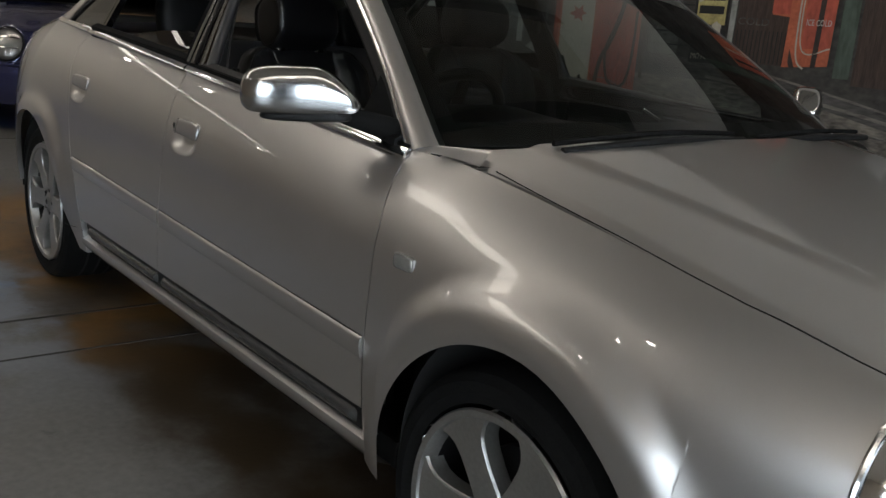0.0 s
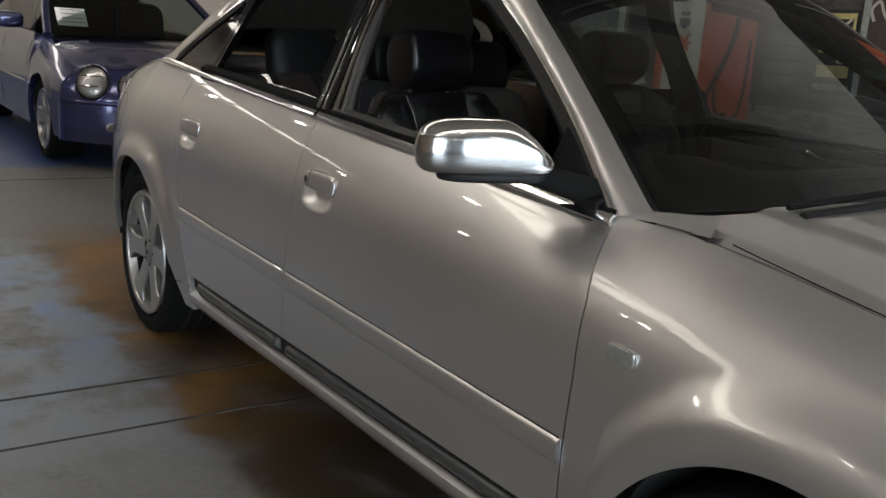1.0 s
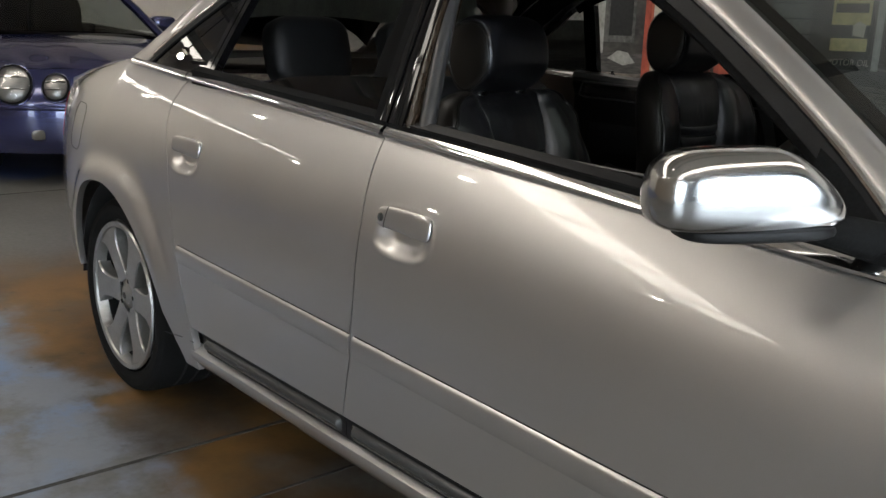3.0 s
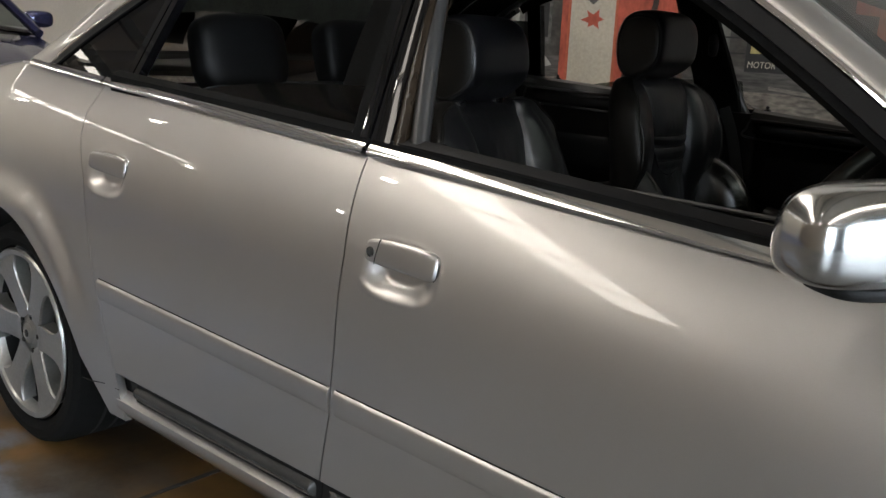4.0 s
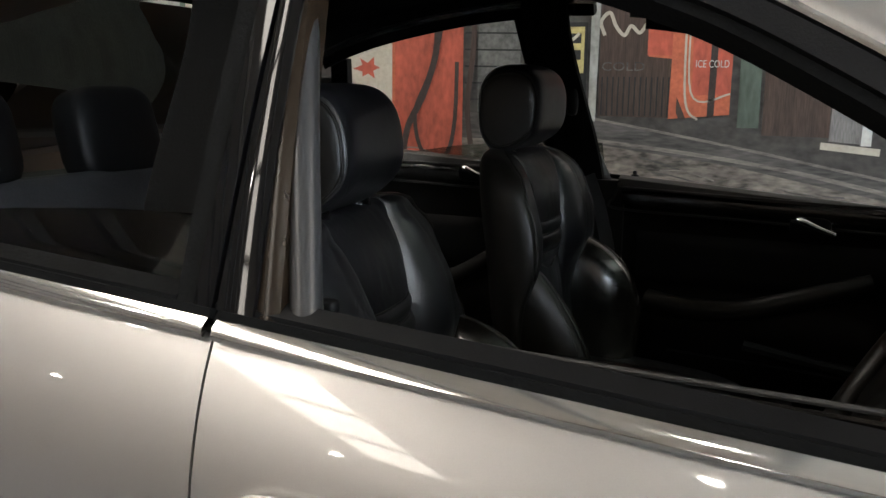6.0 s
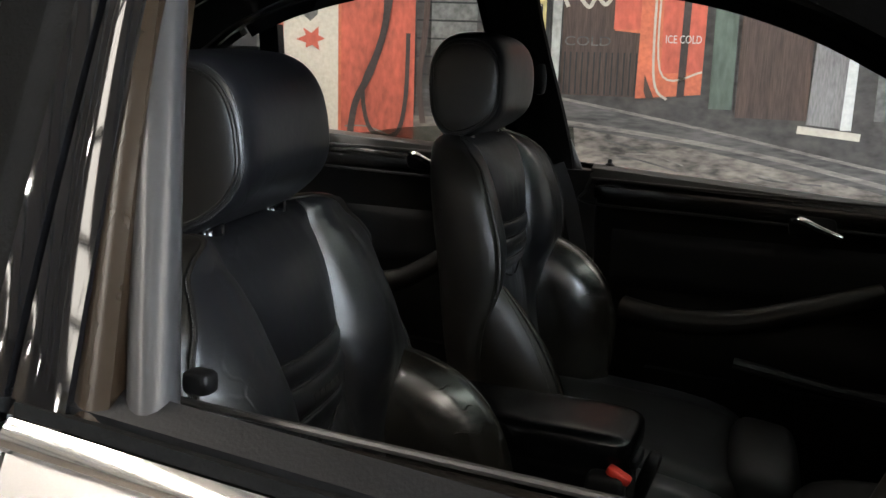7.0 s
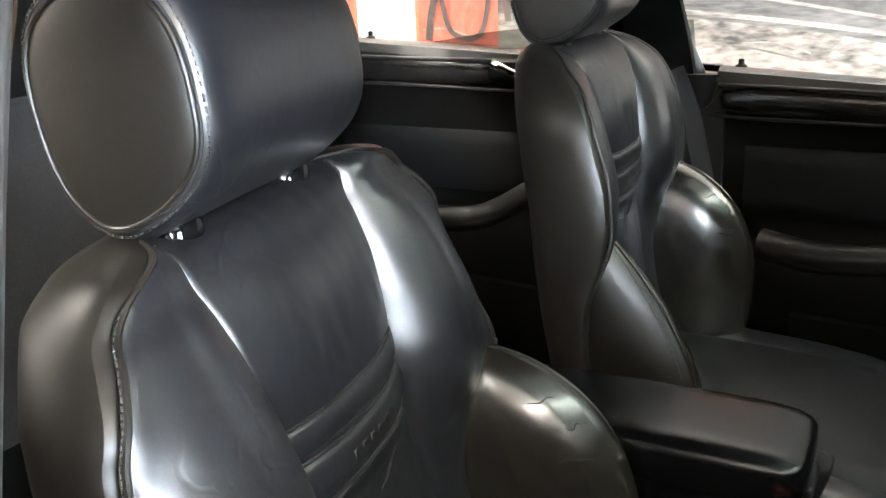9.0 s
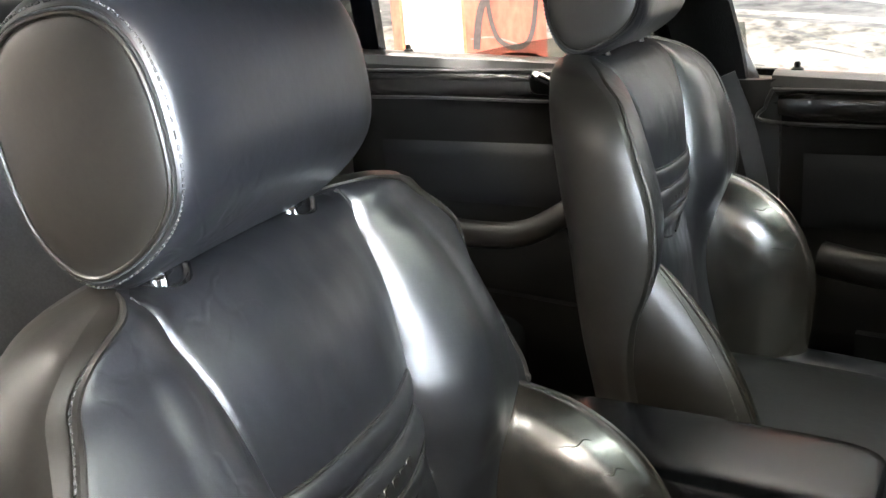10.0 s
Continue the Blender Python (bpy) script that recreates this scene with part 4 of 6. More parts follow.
for sign in mirrored:
    for front in (True, False):
        x0, x1 = (1.285, 2.32) if front else (0.40, 1.235)

        def card(u, v):
            x = x0 + (x1 - x0) * u
            z = 0.30 + (belt(x) + (0.012 if sign > 0 else -0.04) - 0.30) * v
            y = 0.748 - 0.015 * smooth((0.7 - z) / 0.1) + 0.03 * smooth((0.52 - z) / 0.05) - 0.02 * smooth((z - belt(x) + 0.06) / 0.05) + 0.012 * smooth((z - belt(x) + 0.02) / 0.03)
            return (x, sign * y, z)
        bm = grid(card, lin(16), lin(40))
        c = part("door_card", solid(bm, (0, sign * 0.02, 0)), TRIM, car, "black inner door panel")
        # padded top sill up to the window slot
        pts = [Vector((x, 0.765, belt(x) + 0.016) if sign > 0 else (x, -0.800, belt(x) - 0.004)) for x in [x0 + (x1 - x0) * k / 12 for k in range(13)]]
        # same sill in three tones, paler and darker for the light each gets
        part("top_sill", sweep(pts, [(0.010, -0.03), (0.010, 0.006), (0.0, 0.014), (-0.010, 0.008), (-0.014, -0.012), (-0.012, -0.04)] if sign < 0 else [(0.026, -0.02), (0.025, 0.002), (0.015, 0.010), (-0.012, 0.012), (-0.030, 0.005), (-0.038, -0.012), (-0.03, -0.03)], (0, sign, 0)), SILL if sign > 0 else (BLACK if front else RUBBER), c, "dark sill of the door")
        za = 0.918 if front else 0.958
        zb = 0.895 if front else 0.948
        xa, xb = (1.298, 2.22) if front else (0.47, 1.02)
        bm = grid(lambda u, v: (xa + (xb - xa) * u, sign * (0.722 + 0.004 * abs(2 * v - 1) ** 3 - 0.004 * smooth(u / 0.02) * smooth((1 - u) / 0.02)), za + (zb - za) * u + 0.021 * (2 * v - 1) * (1 if 0.02 < u else 0.7)), lin(30), lin(9))
        part("trim_strip", solid(bm, (0, sign * 0.012, 0)), CARBON, c, "dark woven trim strip")
        xm = [xa - 0.008, xa + 0.3 * (xb - xa), xb + 0.008]
        loop = [(x, dz) for x in xm for dz in (0.0265,)] + [(xb + 0.018, 0.0), *[(x, -0.0265) for x in reversed(xm)], (xa - 0.018, 0.0)]
        pts = cat([Vector((x, sign * 0.721, za + (zb - za) * (x - xa) / (xb - xa) + dz)) for x, dz in loop + loop[:1]], 6)
        part("trim_edge", tube(pts, 0.0032, 8, caps=False), SILL, c, "rounded edge of the trim strip")
        hx, hz = (1.745, 0.88) if front else (0.905, 0.957)
        bm = tube(bez([(hx - 0.035, sign * 0.72, hz + 0.012), (hx - 0.02, sign * 0.70, hz + 0.013), (hx + 0.01, sign * 0.695, hz + 0.002), (hx + 0.05, sign * 0.70, hz - 0.012)], 6), lambda t: 0.014 - 0.007 * t, 10, flat=0.8)
        part("inner_handle", bm, CHROME, c, "chrome inner door handle")
        part("handle_cup", blob((hx - 0.005, sign * 0.718, hz), (0.045, 0.008, 0.022), 0.5, 0.6, 24, 10), BLACK, c, "black handle cup")
        # padded insert, arm pull and pocket
        xs, xe = (1.34, 2.2) if front else (0.5, 1.17)
        bm = grid(lambda u, v: (xs + (xe - xs) * u, sign * (0.727 - 0.010 * (1 - abs(2 * u - 1) ** 8) * (1 - abs(2 * v - 1) ** 6)), 0.715 + 0.125 * v), lin(20), lin(10))
        part("padded_insert", bm, LEATHER_REAR, c, "black leather door insert")
        ax = 1.38 if front else 0.62
        pts = bez([(ax, sign * 0.70, 0.672), (ax + 0.10, sign * 0.675, 0.667), (ax + 0.24, sign * 0.668, 0.682), (ax + 0.38, sign * 0.672, 0.728 if front else 0.76), (ax + 0.50, sign * 0.70, 0.765 if front else 0.79)], 8)
        part("arm_pull", tube(pts, lambda t: 0.024 - 0.006 * t, 12, flat=1.2), LEATHER_SIDE, c, "black curved arm pull")
        part("map_pocket", solid(grid(lambda u, v: (xs + 0.1 + (xe - xs - 0.25) * u, sign * (0.665 + 0.03 * (1 - v)), 0.36 + 0.2 * v - 0.02 * u), lin(10), lin(5)), (0, sign * 0.02, 0)), TRIM, c, "black door pocket")
        if front:
            part("pocket_rail", tube([(1.62, sign * 0.655, 0.60), (1.80, sign * 0.655, 0.575), (2.1, sign * 0.655, 0.55)], 0.012, 8), CHANNEL, c, "grey pocket rail")
        kx = (1.318 if sign > 0 else 1.445) if front else 0.56
        part("lock_knob", lathe([(0.0, 0.012), (0.004, 0.011), (0.0055, 0.008), (0.005, 0.003), (0.010, 0.0), (0.011, -0.004)], (kx, sign * (0.765 if sign > 0 else 0.785), belt(kx) + (0.03 if sign > 0 else 0.012)), "z", 14), BLACK, c, "black lock knob")
    # inner pillar trims and belt
    bm = grid(lambda u, v: (1.135 + 0.11 * u - 0.06 * v, sign * (0.735 - 0.17 * smooth(v * 1.1) - 0.012 * math.sin(math.pi * u)), 0.95 + 0.44 * v), lin(8), lin(14))
    bp_ = part("pillar_trim", solid(bm, (0, sign * 0.02, 0)), LINER, car, "black inner pillar trim")
    bm = grid(lambda u, v: (1.19 + 0.11 * u, sign * (0.735 - 0.012 * math.sin(math.pi * u)), 0.28 + 0.68 * v), lin(8), lin(6))
    part("lower_pillar_trim", solid(bm, (0, sign * 0.02, 0)), TRIM, bp_, "black lower pillar trim")
    part("belt_guide", blob((1.19, sign * 0.635, 1.17), (0.014, 0.012, 0.05), 0.5, 0.6, 16, 10), BLACK, bp_, "black belt height adjuster")
    pts = bez([(1.195, sign * 0.618, 1.17), (1.222, sign * 0.66, 1.02)] * (sign < 0) + [(1.225, sign * 0.675, 0.975)] * (sign > 0) + [(1.262, sign * 0.69, 0.86), (1.29, sign * 0.70, 0.66), (1.24, sign * 0.69, 0.42)], 8)
    part("seat_belt", sweep(pts, [(0.001, -0.016), (0.001, 0.016), (-0.001, 0.016), (-0.001, -0.016)], (0.25, -sign, 0)), CHANNEL, bp_, "grey seat belt strap")
    bm = grid(lambda u, v: (lambda p, q: (p.x + (q.x - p.x) * v, sign * ((side(p.x, p.y) if p.x > -0.1 else ytop(p.x)) - 0.045 - 0.012 * v), p.y + (q.y - p.y) * v))(cin[round(u * (nn - 1))], cout[round(u * (nn - 1))]), lin(nn), lin(4))
    part("rail_trim", bm, LINER, car, "black inner roof rail trim")
# belt buckle button on the pillar of the driver's side
part("belt_anchor", blob((1.350, -0.70, 0.951), (0.012, 0.010, 0.009), 0.5, 0.6, 16, 8), BLACK, car, "black belt guide")
part("anchor_bolt", blob((1.347, -0.712, 0.937), (0.0055, 0.0055, 0.0055), 1, 1, 10, 8), CHROME, car, "bright bolt head")

# dashboard, wheel, console
bm = grid(lambda u, v: (lambda y: (interp(v, [(0, 2.42), (0.35, 2.12), (0.55, 1.98), (0.65, 1.95), (1, 2.02)]), y * 0.74, interp(v, [(0, 0.875), (0.35, 0.90), (0.55, 0.885), (0.65, 0.85), (1, 0.45)]) + 0.05 * math.exp(-((y + 0.5) / 0.28) ** 2) * smooth(v / 0.3) * smooth((0.75 - v) / 0.2)))(2 * u - 1), lin(40), lin(24))
dash = part("dashboard", bm, TRIM, car, "black dashboard")
part("air_vent", blob((1.945, 0.5, 0.82), (0.01, 0.07, 0.03), 0.4, 0.4, 20, 8), BLACK, dash)
WC = Vector((1.91, -0.37, 0.855))
RW = Euler((0, math.radians(-59), 0)).to_matrix()


def ringpts(r, n=48):
    return [WC + RW @ Vector((r * math.cos(2 * math.pi * k / n), r * math.sin(2 * math.pi * k / n), 0)) for k in range(n + 1)]
sw = part("steering_wheel", tube(ringpts(0.187), 0.0165, 12, caps=False), LEATHER_SIDE, car, "black leather steering wheel")
part("wheel_boss", blob(WC + RW @ Vector((0, 0, -0.015)), (0.075, 0.07, 0.03), 0.6, 0.6, 24, 12, turn=RW), TRIM, sw, "black wheel boss")
for a in (0, 180, 270, 90):
    d = RW @ Vector((math.cos(radians(a)), math.sin(radians(a)), 0))
    part("spoke", tube([WC + d * 0.06 + RW @ Vector((0, 0, -0.02)), WC + d * 0.18], lambda t: 0.02 - 0.005 * t, 8, flat=0.4), TRIM, sw, "black wheel spoke")
part("column", tube([WC + RW @ Vector((0, 0, -0.03)), WC + RW @ Vector((0, 0, -0.22))], 0.05, 14), TRIM, car, "black steering column")
for dy in (-0.12, 0.12):
    part("column_stalk", tube([WC + RW @ Vector((0, 0, -0.07)), WC + RW @ Vector((0, dy * 1.2, -0.06))], 0.008, 8), BLACK, car, "black column stalk")
bm = blob((2.1, -0.02, 0.55), (0.35, 0.12, 0.10), 0.35, 0.3, 24, 12)
part("centre_console", bm, TRIM, car, "black centre console")
part("tunnel", box(1.0, 2.1, -0.12, 0.12, 0.25, 0.53, 0.03), TRIM, car, "black centre tunnel")
# armrest: box and padded lid
bm = blob((1.39, -0.03, 0.610), (0.160, 0.068, 0.062), 0.25, 0.3, 36, 18)
arm = part("armrest", bm, LEATHER_ARM, car, "black padded centre armrest")
bm = blob((1.385, -0.03, 0.683), (0.172, 0.073, 0.029), 0.42, 0.28, 44, 18, warp=lambda p: (p.x, p.y, p.z + 0.12 * (p.x) * 0.3))
part("lid", bm, LEATHER_ARM, arm, "black leather armrest lid")
part("lid_latch", blob((1.556, -0.03, 0.660), (0.006, 0.03, 0.008), 0.5, 0.5, 16, 8), BLACK, arm)
bm = blob((1.545, 0.125, 0.56), (0.012, 0.022, 0.045), 0.4, 0.4, 16, 10, turn=Euler((0, 0.3, 0)).to_matrix())
bk = part("belt_buckle", bm, BLACK, car, "black belt buckle with a red button")
part("release_button", blob((1.548, -0.112, 0.668), (0.017, 0.009, 0.006), 0.4, 0.4, 16, 8, turn=Euler((0, 0.45, 0)).to_matrix()), RED, bk, "red release button")
part("buckle_body", blob((1.531, -0.112, 0.640), (0.026, 0.016, 0.028), 0.4, 0.4, 16, 8), BLACK, bk)
# rear bench and shelf
bm = blob((0.42, 0, 0.70), (0.09, 0.62, 0.30), 0.25, 0.25, 48, 16, turn=Euler((0, -0.32, 0)).to_matrix())
rb = tagged(part("rear_bench", bm, LEATHER_BENCH, None), "leather rear bench toned pale for the light on it, dark headrests", "rear seat")
# the darker leather stands in for the dim rear cabin
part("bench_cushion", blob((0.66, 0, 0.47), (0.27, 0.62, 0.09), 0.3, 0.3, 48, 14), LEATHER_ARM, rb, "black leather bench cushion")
for y in (-0.40, 0.0, 0.40):
    h = part("headrest", blob((0.335, y, 1.072), (0.055, 0.14 if y else 0.12, 0.105), 0.5, 0.5, 28, 16, turn=Euler((0, -0.25, 0)).to_matrix()), LEATHER_REAR, rb, "black leather headrest")
    for d in (-0.05, 0.05):
        part("headrest_post", tube([(0.33, y + d, 1.0), (0.35, y + d, 0.93)], 0.006, 8), CHROME, h)
part("parcel_shelf", solid(grid(lambda u, v: (-0.1 + 0.42 * u, (2 * v - 1) * 0.66, 0.955 + 0.01 * u), lin(6), lin(12)), (0, 0, -0.02)), SHELF, car, "grey felt parcel shelf")


# ---- front seats ----
SY = -0.387
SHAPE = {"drop": 1.0, "crest": 0.60, "belly": 1.0, "shoulder": 1.0}  # dip of the side seam and fullness of the outer roll, which differ between the two seats


hw = curve([(0.40, 0.235), (0.60, 0.250), (0.70, 0.262), (0.80, 0.266), (0.86, 0.267), (0.90, 0.264), (0.94, 0.258), (0.965, 0.248), (0.985, 0.230), (1.0, 0.208), (1.008, 0.190), (1.014, 0.152), (1.018, 0.09)])
seam_x = curve([(0.40, 1.40), (0.50, 1.355), (0.60, 1.315), (0.70, 1.280), (0.78, 1.262), (0.815, 1.257), (0.867, 1.249), (0.90, 1.243), (0.942, 1.232), (0.972, 1.219), (0.99, 1.208), (1.003, 1.196), (1.012, 1.180), (1.018, 1.155)])
crest_x = curve([(0.40, 1.40), (0.60, 1.322), (0.68, 1.296), (0.74, 1.293), (0.79, 1.301), (0.834, 1.303), (0.888, 1.291), (0.945, 1.262), (0.97, 1.245), (0.985, 1.231), (0.998, 1.210), (1.008, 1.188), (1.018, 1.155)])
pipe_drop = curve([(0.40, 0.02), (0.76, 0.004), (0.808, 0.006), (0.851, 0.022), (0.904, 0.032), (0.94, 0.020), (0.965, 0.007), (0.985, 0.004), (1.018, 0.002)])
back_x = curve([(0.4, 1.28), (0.6, 1.228), (0.77, 1.178), (0.88, 1.142), (0.978, 1.118), (1.0, 1.116), (1.012, 1.124), (1.018, 1.142)])


def insert_w(z):
    if z > 0.86:
        return interp(z, [(0.86, 0.101), (0.89, 0.107), (0.95, 0.115), (1.02, 0.126)])
    return 0.101 * math.sqrt(max(0.0, 1 - ((0.86 - z) / 0.085) ** 2)) if z > 0.775 else 0.0


def insert_lane(z):
    return insert_w(z) if z > 0.86 else 0.101 + 0.02 * smooth((0.86 - z) / 0.35)


pipe_edge = curve([(0.40, 0.215), (0.60, 0.232), (0.70, 0.246), (0.80, 0.258), (0.86, 0.257), (0.90, 0.254), (0.94, 0.248), (0.965, 0.237), (0.985, 0.217), (1.0, 0.194), (1.008, 0.164), (1.014, 0.132), (1.018, 0.078)])


def pipe_y(z):
    """How far from the middle the seam between the front and the side leather runs."""
    return pipe_edge(z)


def seat_front(y, z):
    """The front of the backrest: a pillowed insert between two rolls, which turn down to the side seam."""
    a, w, p = abs(y), insert_lane(z), pipe_y(z)
    w = min(w, 0.85 * p)
    x = seam_x(z)
    if a <= w:
        x += 0.016 * (1 - (a / w) ** 2.3) * smooth((z - 0.78) / 0.05) * (0.4 + 0.6 * smooth((1.012 - z) / 0.05))
        x += 0.012 * math.exp(-((z - 0.72) / 0.06) ** 2) * math.exp(-(y / 0.09) ** 2)
    else:
        s = (a - w) / (p - w)
        rise = crest_x(z) - x
        inner = SHAPE["crest"] if y < 0 else 0.60
        x += rise * math.sin(math.pi / 2 * min(1.0, s / inner)) ** (0.65 if inner < 0.7 else 1.0)
        x += (SHAPE["belly"] if y < 0 else 1.0) * 0.008 * math.sin(math.pi * min(1.0, s / 0.5)) * smooth((z - 0.76) / 0.06) * smooth((1.01 - z) / 0.04)
        if s > 0.55:
            x -= SHAPE["drop"] * pipe_drop(z) * min(1.0, (s - 0.55) / 0.45) ** 2
        if s > 1:
            x -= 0.006 * ((a - p) / max(0.001, hw(z) - p)) ** 2
    folds = 0.0016 * noise.noise(Vector((y * 14, z * 9, 3))) + 0.0008 * noise.noise(Vector((y * 30 + z * 22, z * 16 - y * 40, 7))) + 0.0005 * noise.noise(Vector((y * 24 - z * 60, z * 40 + y * 90, 11))) * smooth((noise.noise(Vector((y * 9, z * 11, 5))) + 0.1) / 0.25)
    wrinkle = 0.0014 * math.exp(-((z - 0.915 - 0.5 * (a - 0.2)) / 0.007) ** 2) * math.exp(-((a - 0.215) / 0.03) ** 2) + 0.0012 * math.exp(-((z - 0.955 - 0.35 * (a - 0.2)) / 0.006) ** 2) * math.exp(-((a - 0.19) / 0.025) ** 2)
    groove = (0.0065 * math.exp(-((a - w) / 0.0032) ** 2)) * smooth((z - 0.74) / 0.05) + 0.002 * math.exp(-((a - p) / 0.004) ** 2)
    return x + folds - wrinkle - groove


def seat_back(k, z):
    """The outer side and the rear of the backrest, k from one flank to the other."""
    h = hw(z)
    xe = seat_front(h if k < 0.5 else -h, z)
    return (xe - (xe - back_x(z)) * min(1.0, math.sin(math.pi * k) ** 0.7), SY + h * sgnpow(math.cos(math.pi * k), 0.6), z)


def make_seat(name_label):
    s = thing("front_seat", (1.45, SY, 0.26), name_label, "car seat", "front seats")
    NZ = 130
    zs = [0.42 + (1.018 - 0.42) * (1 - (1 - k / NZ) ** 1.6) for k in range(NZ + 1)]

    def shell(u, v):
        z = zs[round(v * NZ)]
        if u <= 0.66:
            h = hw(z)
            s_ = 2 * u / 0.66 - 1
            w_ = min(h * 0.8, insert_lane(z))
            p_ = min(max(pipe_y(z), w_ + 0.004), h * 0.985)
            k_ = abs(s_)
            y = w_ * k_ / 0.4 if k_ <= 0.4 else (w_ + (p_ - w_) * (k_ - 0.4) / 0.35 if k_ <= 0.75 else p_ + (h - p_) * math.sin(math.pi / 2 * (k_ - 0.75) / 0.25))
            y = math.copysign(y, s_)
            return (seat_front(y, z), SY + y, z)
        return seat_back((u - 0.66) / 0.34, z)
    bm = grid(shell, [0.66 * k / 200 for k in range(201)] + [0.66 + 0.34 * k / 34 for k in range(1, 35)], lin(NZ + 1))
    bmesh.ops.remove_doubles(bm, verts=bm.verts, dist=1e-5)
    rim = [e for e in bm.edges if e.is_boundary and min(v.co.z for v in e.verts) > 1.0]
    for k in range(3):
        r = bmesh.ops.extrude_edge_only(bm, edges=rim)
        vs = [v for v in r["geom"] if isinstance(v, bmesh.types.BMVert)]
        c = sum((v.co for v in vs), Vector()) / len(vs)
        for v in vs:
            v.co = c + (v.co - c) * 0.6 + Vector((0, 0, 0.0008))
        rim = [e for e in r["geom"] if isinstance(e, bmesh.types.BMEdge) and e.is_boundary]
    bmesh.ops.holes_fill(bm, edges=rim)
    bmesh.ops.recalc_face_normals(bm, faces=bm.faces)
    b = part("backrest", bm, LEATHER, s, "black leather backrest with raised bolsters", angle=80)
    # outer sides of plainer leather, warm as if lit, beyond a raised, stitched seam
    me = b.data
    me.materials.append(LEATHER_SIDE)
    for pl in me.polygons:
        z = pl.center.z
        edge = min(max(pipe_y(z), min(hw(z) * 0.8, insert_lane(z)) + 0.004), hw(z) * 0.985)
        if abs(pl.center.y - SY) > edge and (z < 1.016 or pl.center.x < 1.16) or pl.normal.x < -0.35:
            pl.material_index = 1
    def seam_at(t, off=0.0):
        """A place on the side seam: t below 0 on its straight part, 0 to 1 along its arc."""
        z = 0.86 + t * 0.1 if t < 0 else 0.86 + 0.155 * math.sin(t * math.pi / 2)
        return min(pipe_y(z) + off, hw(z) * 0.995), z
    for sg in (-1, 1):
        def on_seam(t, off, lift):
            y, z = seam_at(t, off)
            return Vector((seat_front(y, z) + lift, SY + sg * y, z))
        ts = [-0.6 + 1.60 * k / 90 for k in range(91)]
        part("piping", tube([on_seam(t, 0.0, 0.0012) for t in ts], lambda q: 0.0030 - 0.0012 * max(0, (q - 0.85) / 0.15), 8), LEATHER_SIDE, b, "raised seam of the bolster")
        bm = bmesh.new()
        ts = [-0.6 + 1.5 * k / 90 for k in range(91)]
        pts = [on_seam(t, 0.0055, 0.0026) for t in ts]
        for a_, b_ in zip(pts, pts[1:]):
            tube([a_ + (b_ - a_) * 0.1, a_ + (b_ - a_) * 0.75], 0.0008, 5, bm)
        part("stitching", bm, THREAD, b, "grey stitching")["kind"] = "stuff"
        # seam along the insert
        pts = [Vector((seat_front(insert_w(z), z) + 0.0012, SY + sg * insert_w(z), z)) for z in [0.7755 + 0.238 * (k / 30) ** 1.3 for k in range(31)]]
        part("insert_seam", tube(pts, 0.0016, 6), DARK, b, "dark seam of the backrest insert")

        # lower side bolster of worn leather
        def wing(u, v):
            q = 1 - (1 - v) ** 1.7
            z = 0.50 + 0.313 * q
            swell = max(0.0, 1 - q ** 2.3) ** 0.95 if sg < 0 else max(0.0, 1 - q ** 4) ** 0.68
            fx = 1.300 + (0.165 if sg < 0 else 0.160) * swell
            half = 0.006 + 0.052 * (max(0.0, 1 - q ** 3) if sg < 0 else max(0.0, 1 - q ** 5)) ** 0.5
            yi, yo = 0.222 - half, 0.222 + half
            a = math.pi * u
            y = yi + (yo - yi) * (1 - math.cos(a)) / 2
            back = seam_x(z) - 0.012 - 0.06 * u
            x = back + (fx - back) * math.sin(a) ** 0.62
            if u > 0.55:
                # the outer face runs flush into the flank of the backrest
                ex, ey, _ = seat_back(0.36 * (u - 0.55) / 0.45, z)
                w = smooth((u - 0.55) / 0.35)
                x, y = x + (ex - x) * w, y + (ey - SY + 0.004 - y) * w
            return (x, SY + sg * y, z)
        sb = part("side_bolster", grid(wing, lin(41), lin(36)), LEATHER_WORN, b, "shiny worn leather side bolster with creases", angle=80)
        sb.data.materials.append(LEATHER_SIDE)
        for k, pl in enumerate(sb.data.polygons):
            if k // 35 >= 23:
                pl.material_index = 1
        part("bolster_seam", tube([Vector(wing(0.575, v)) + Vector((0.0006, 0, 0)) for v in lin(36)], 0.0020, 6), LEATHER_SIDE, sb, "seam of the side bolster")
        bm = bmesh.new()
        pts = [Vector(wing(0.61, v)) + Vector((0.0004, 0, 0)) for v in lin(44)]
        for a_, b_ in zip(pts, pts[1:]):
            tube([a_ + (b_ - a_) * 0.1, a_ + (b_ - a_) * 0.75], 0.0008, 5, bm)
        part("stitching", bm, THREAD, sb, "grey stitching")["kind"] = "stuff"
        rng = random.Random(5 + sg)
        for v0, u0, n in ((0.50, 0.20, 7), (0.60, 0.27, 4), (0.69, 0.19, 6)):
            pts = cat([Vector(wing(u0 + 0.028 * j, v0 + 0.006 * j + rng.uniform(-0.014, 0.014))) for j in range(n)], 4)
            part("crease", tube(pts, lambda q: 0.00075 * math.sin(math.pi * min(0.97, max(0.03, q))) ** 0.5, 5), DARK, sb, "fine crack in the leather")
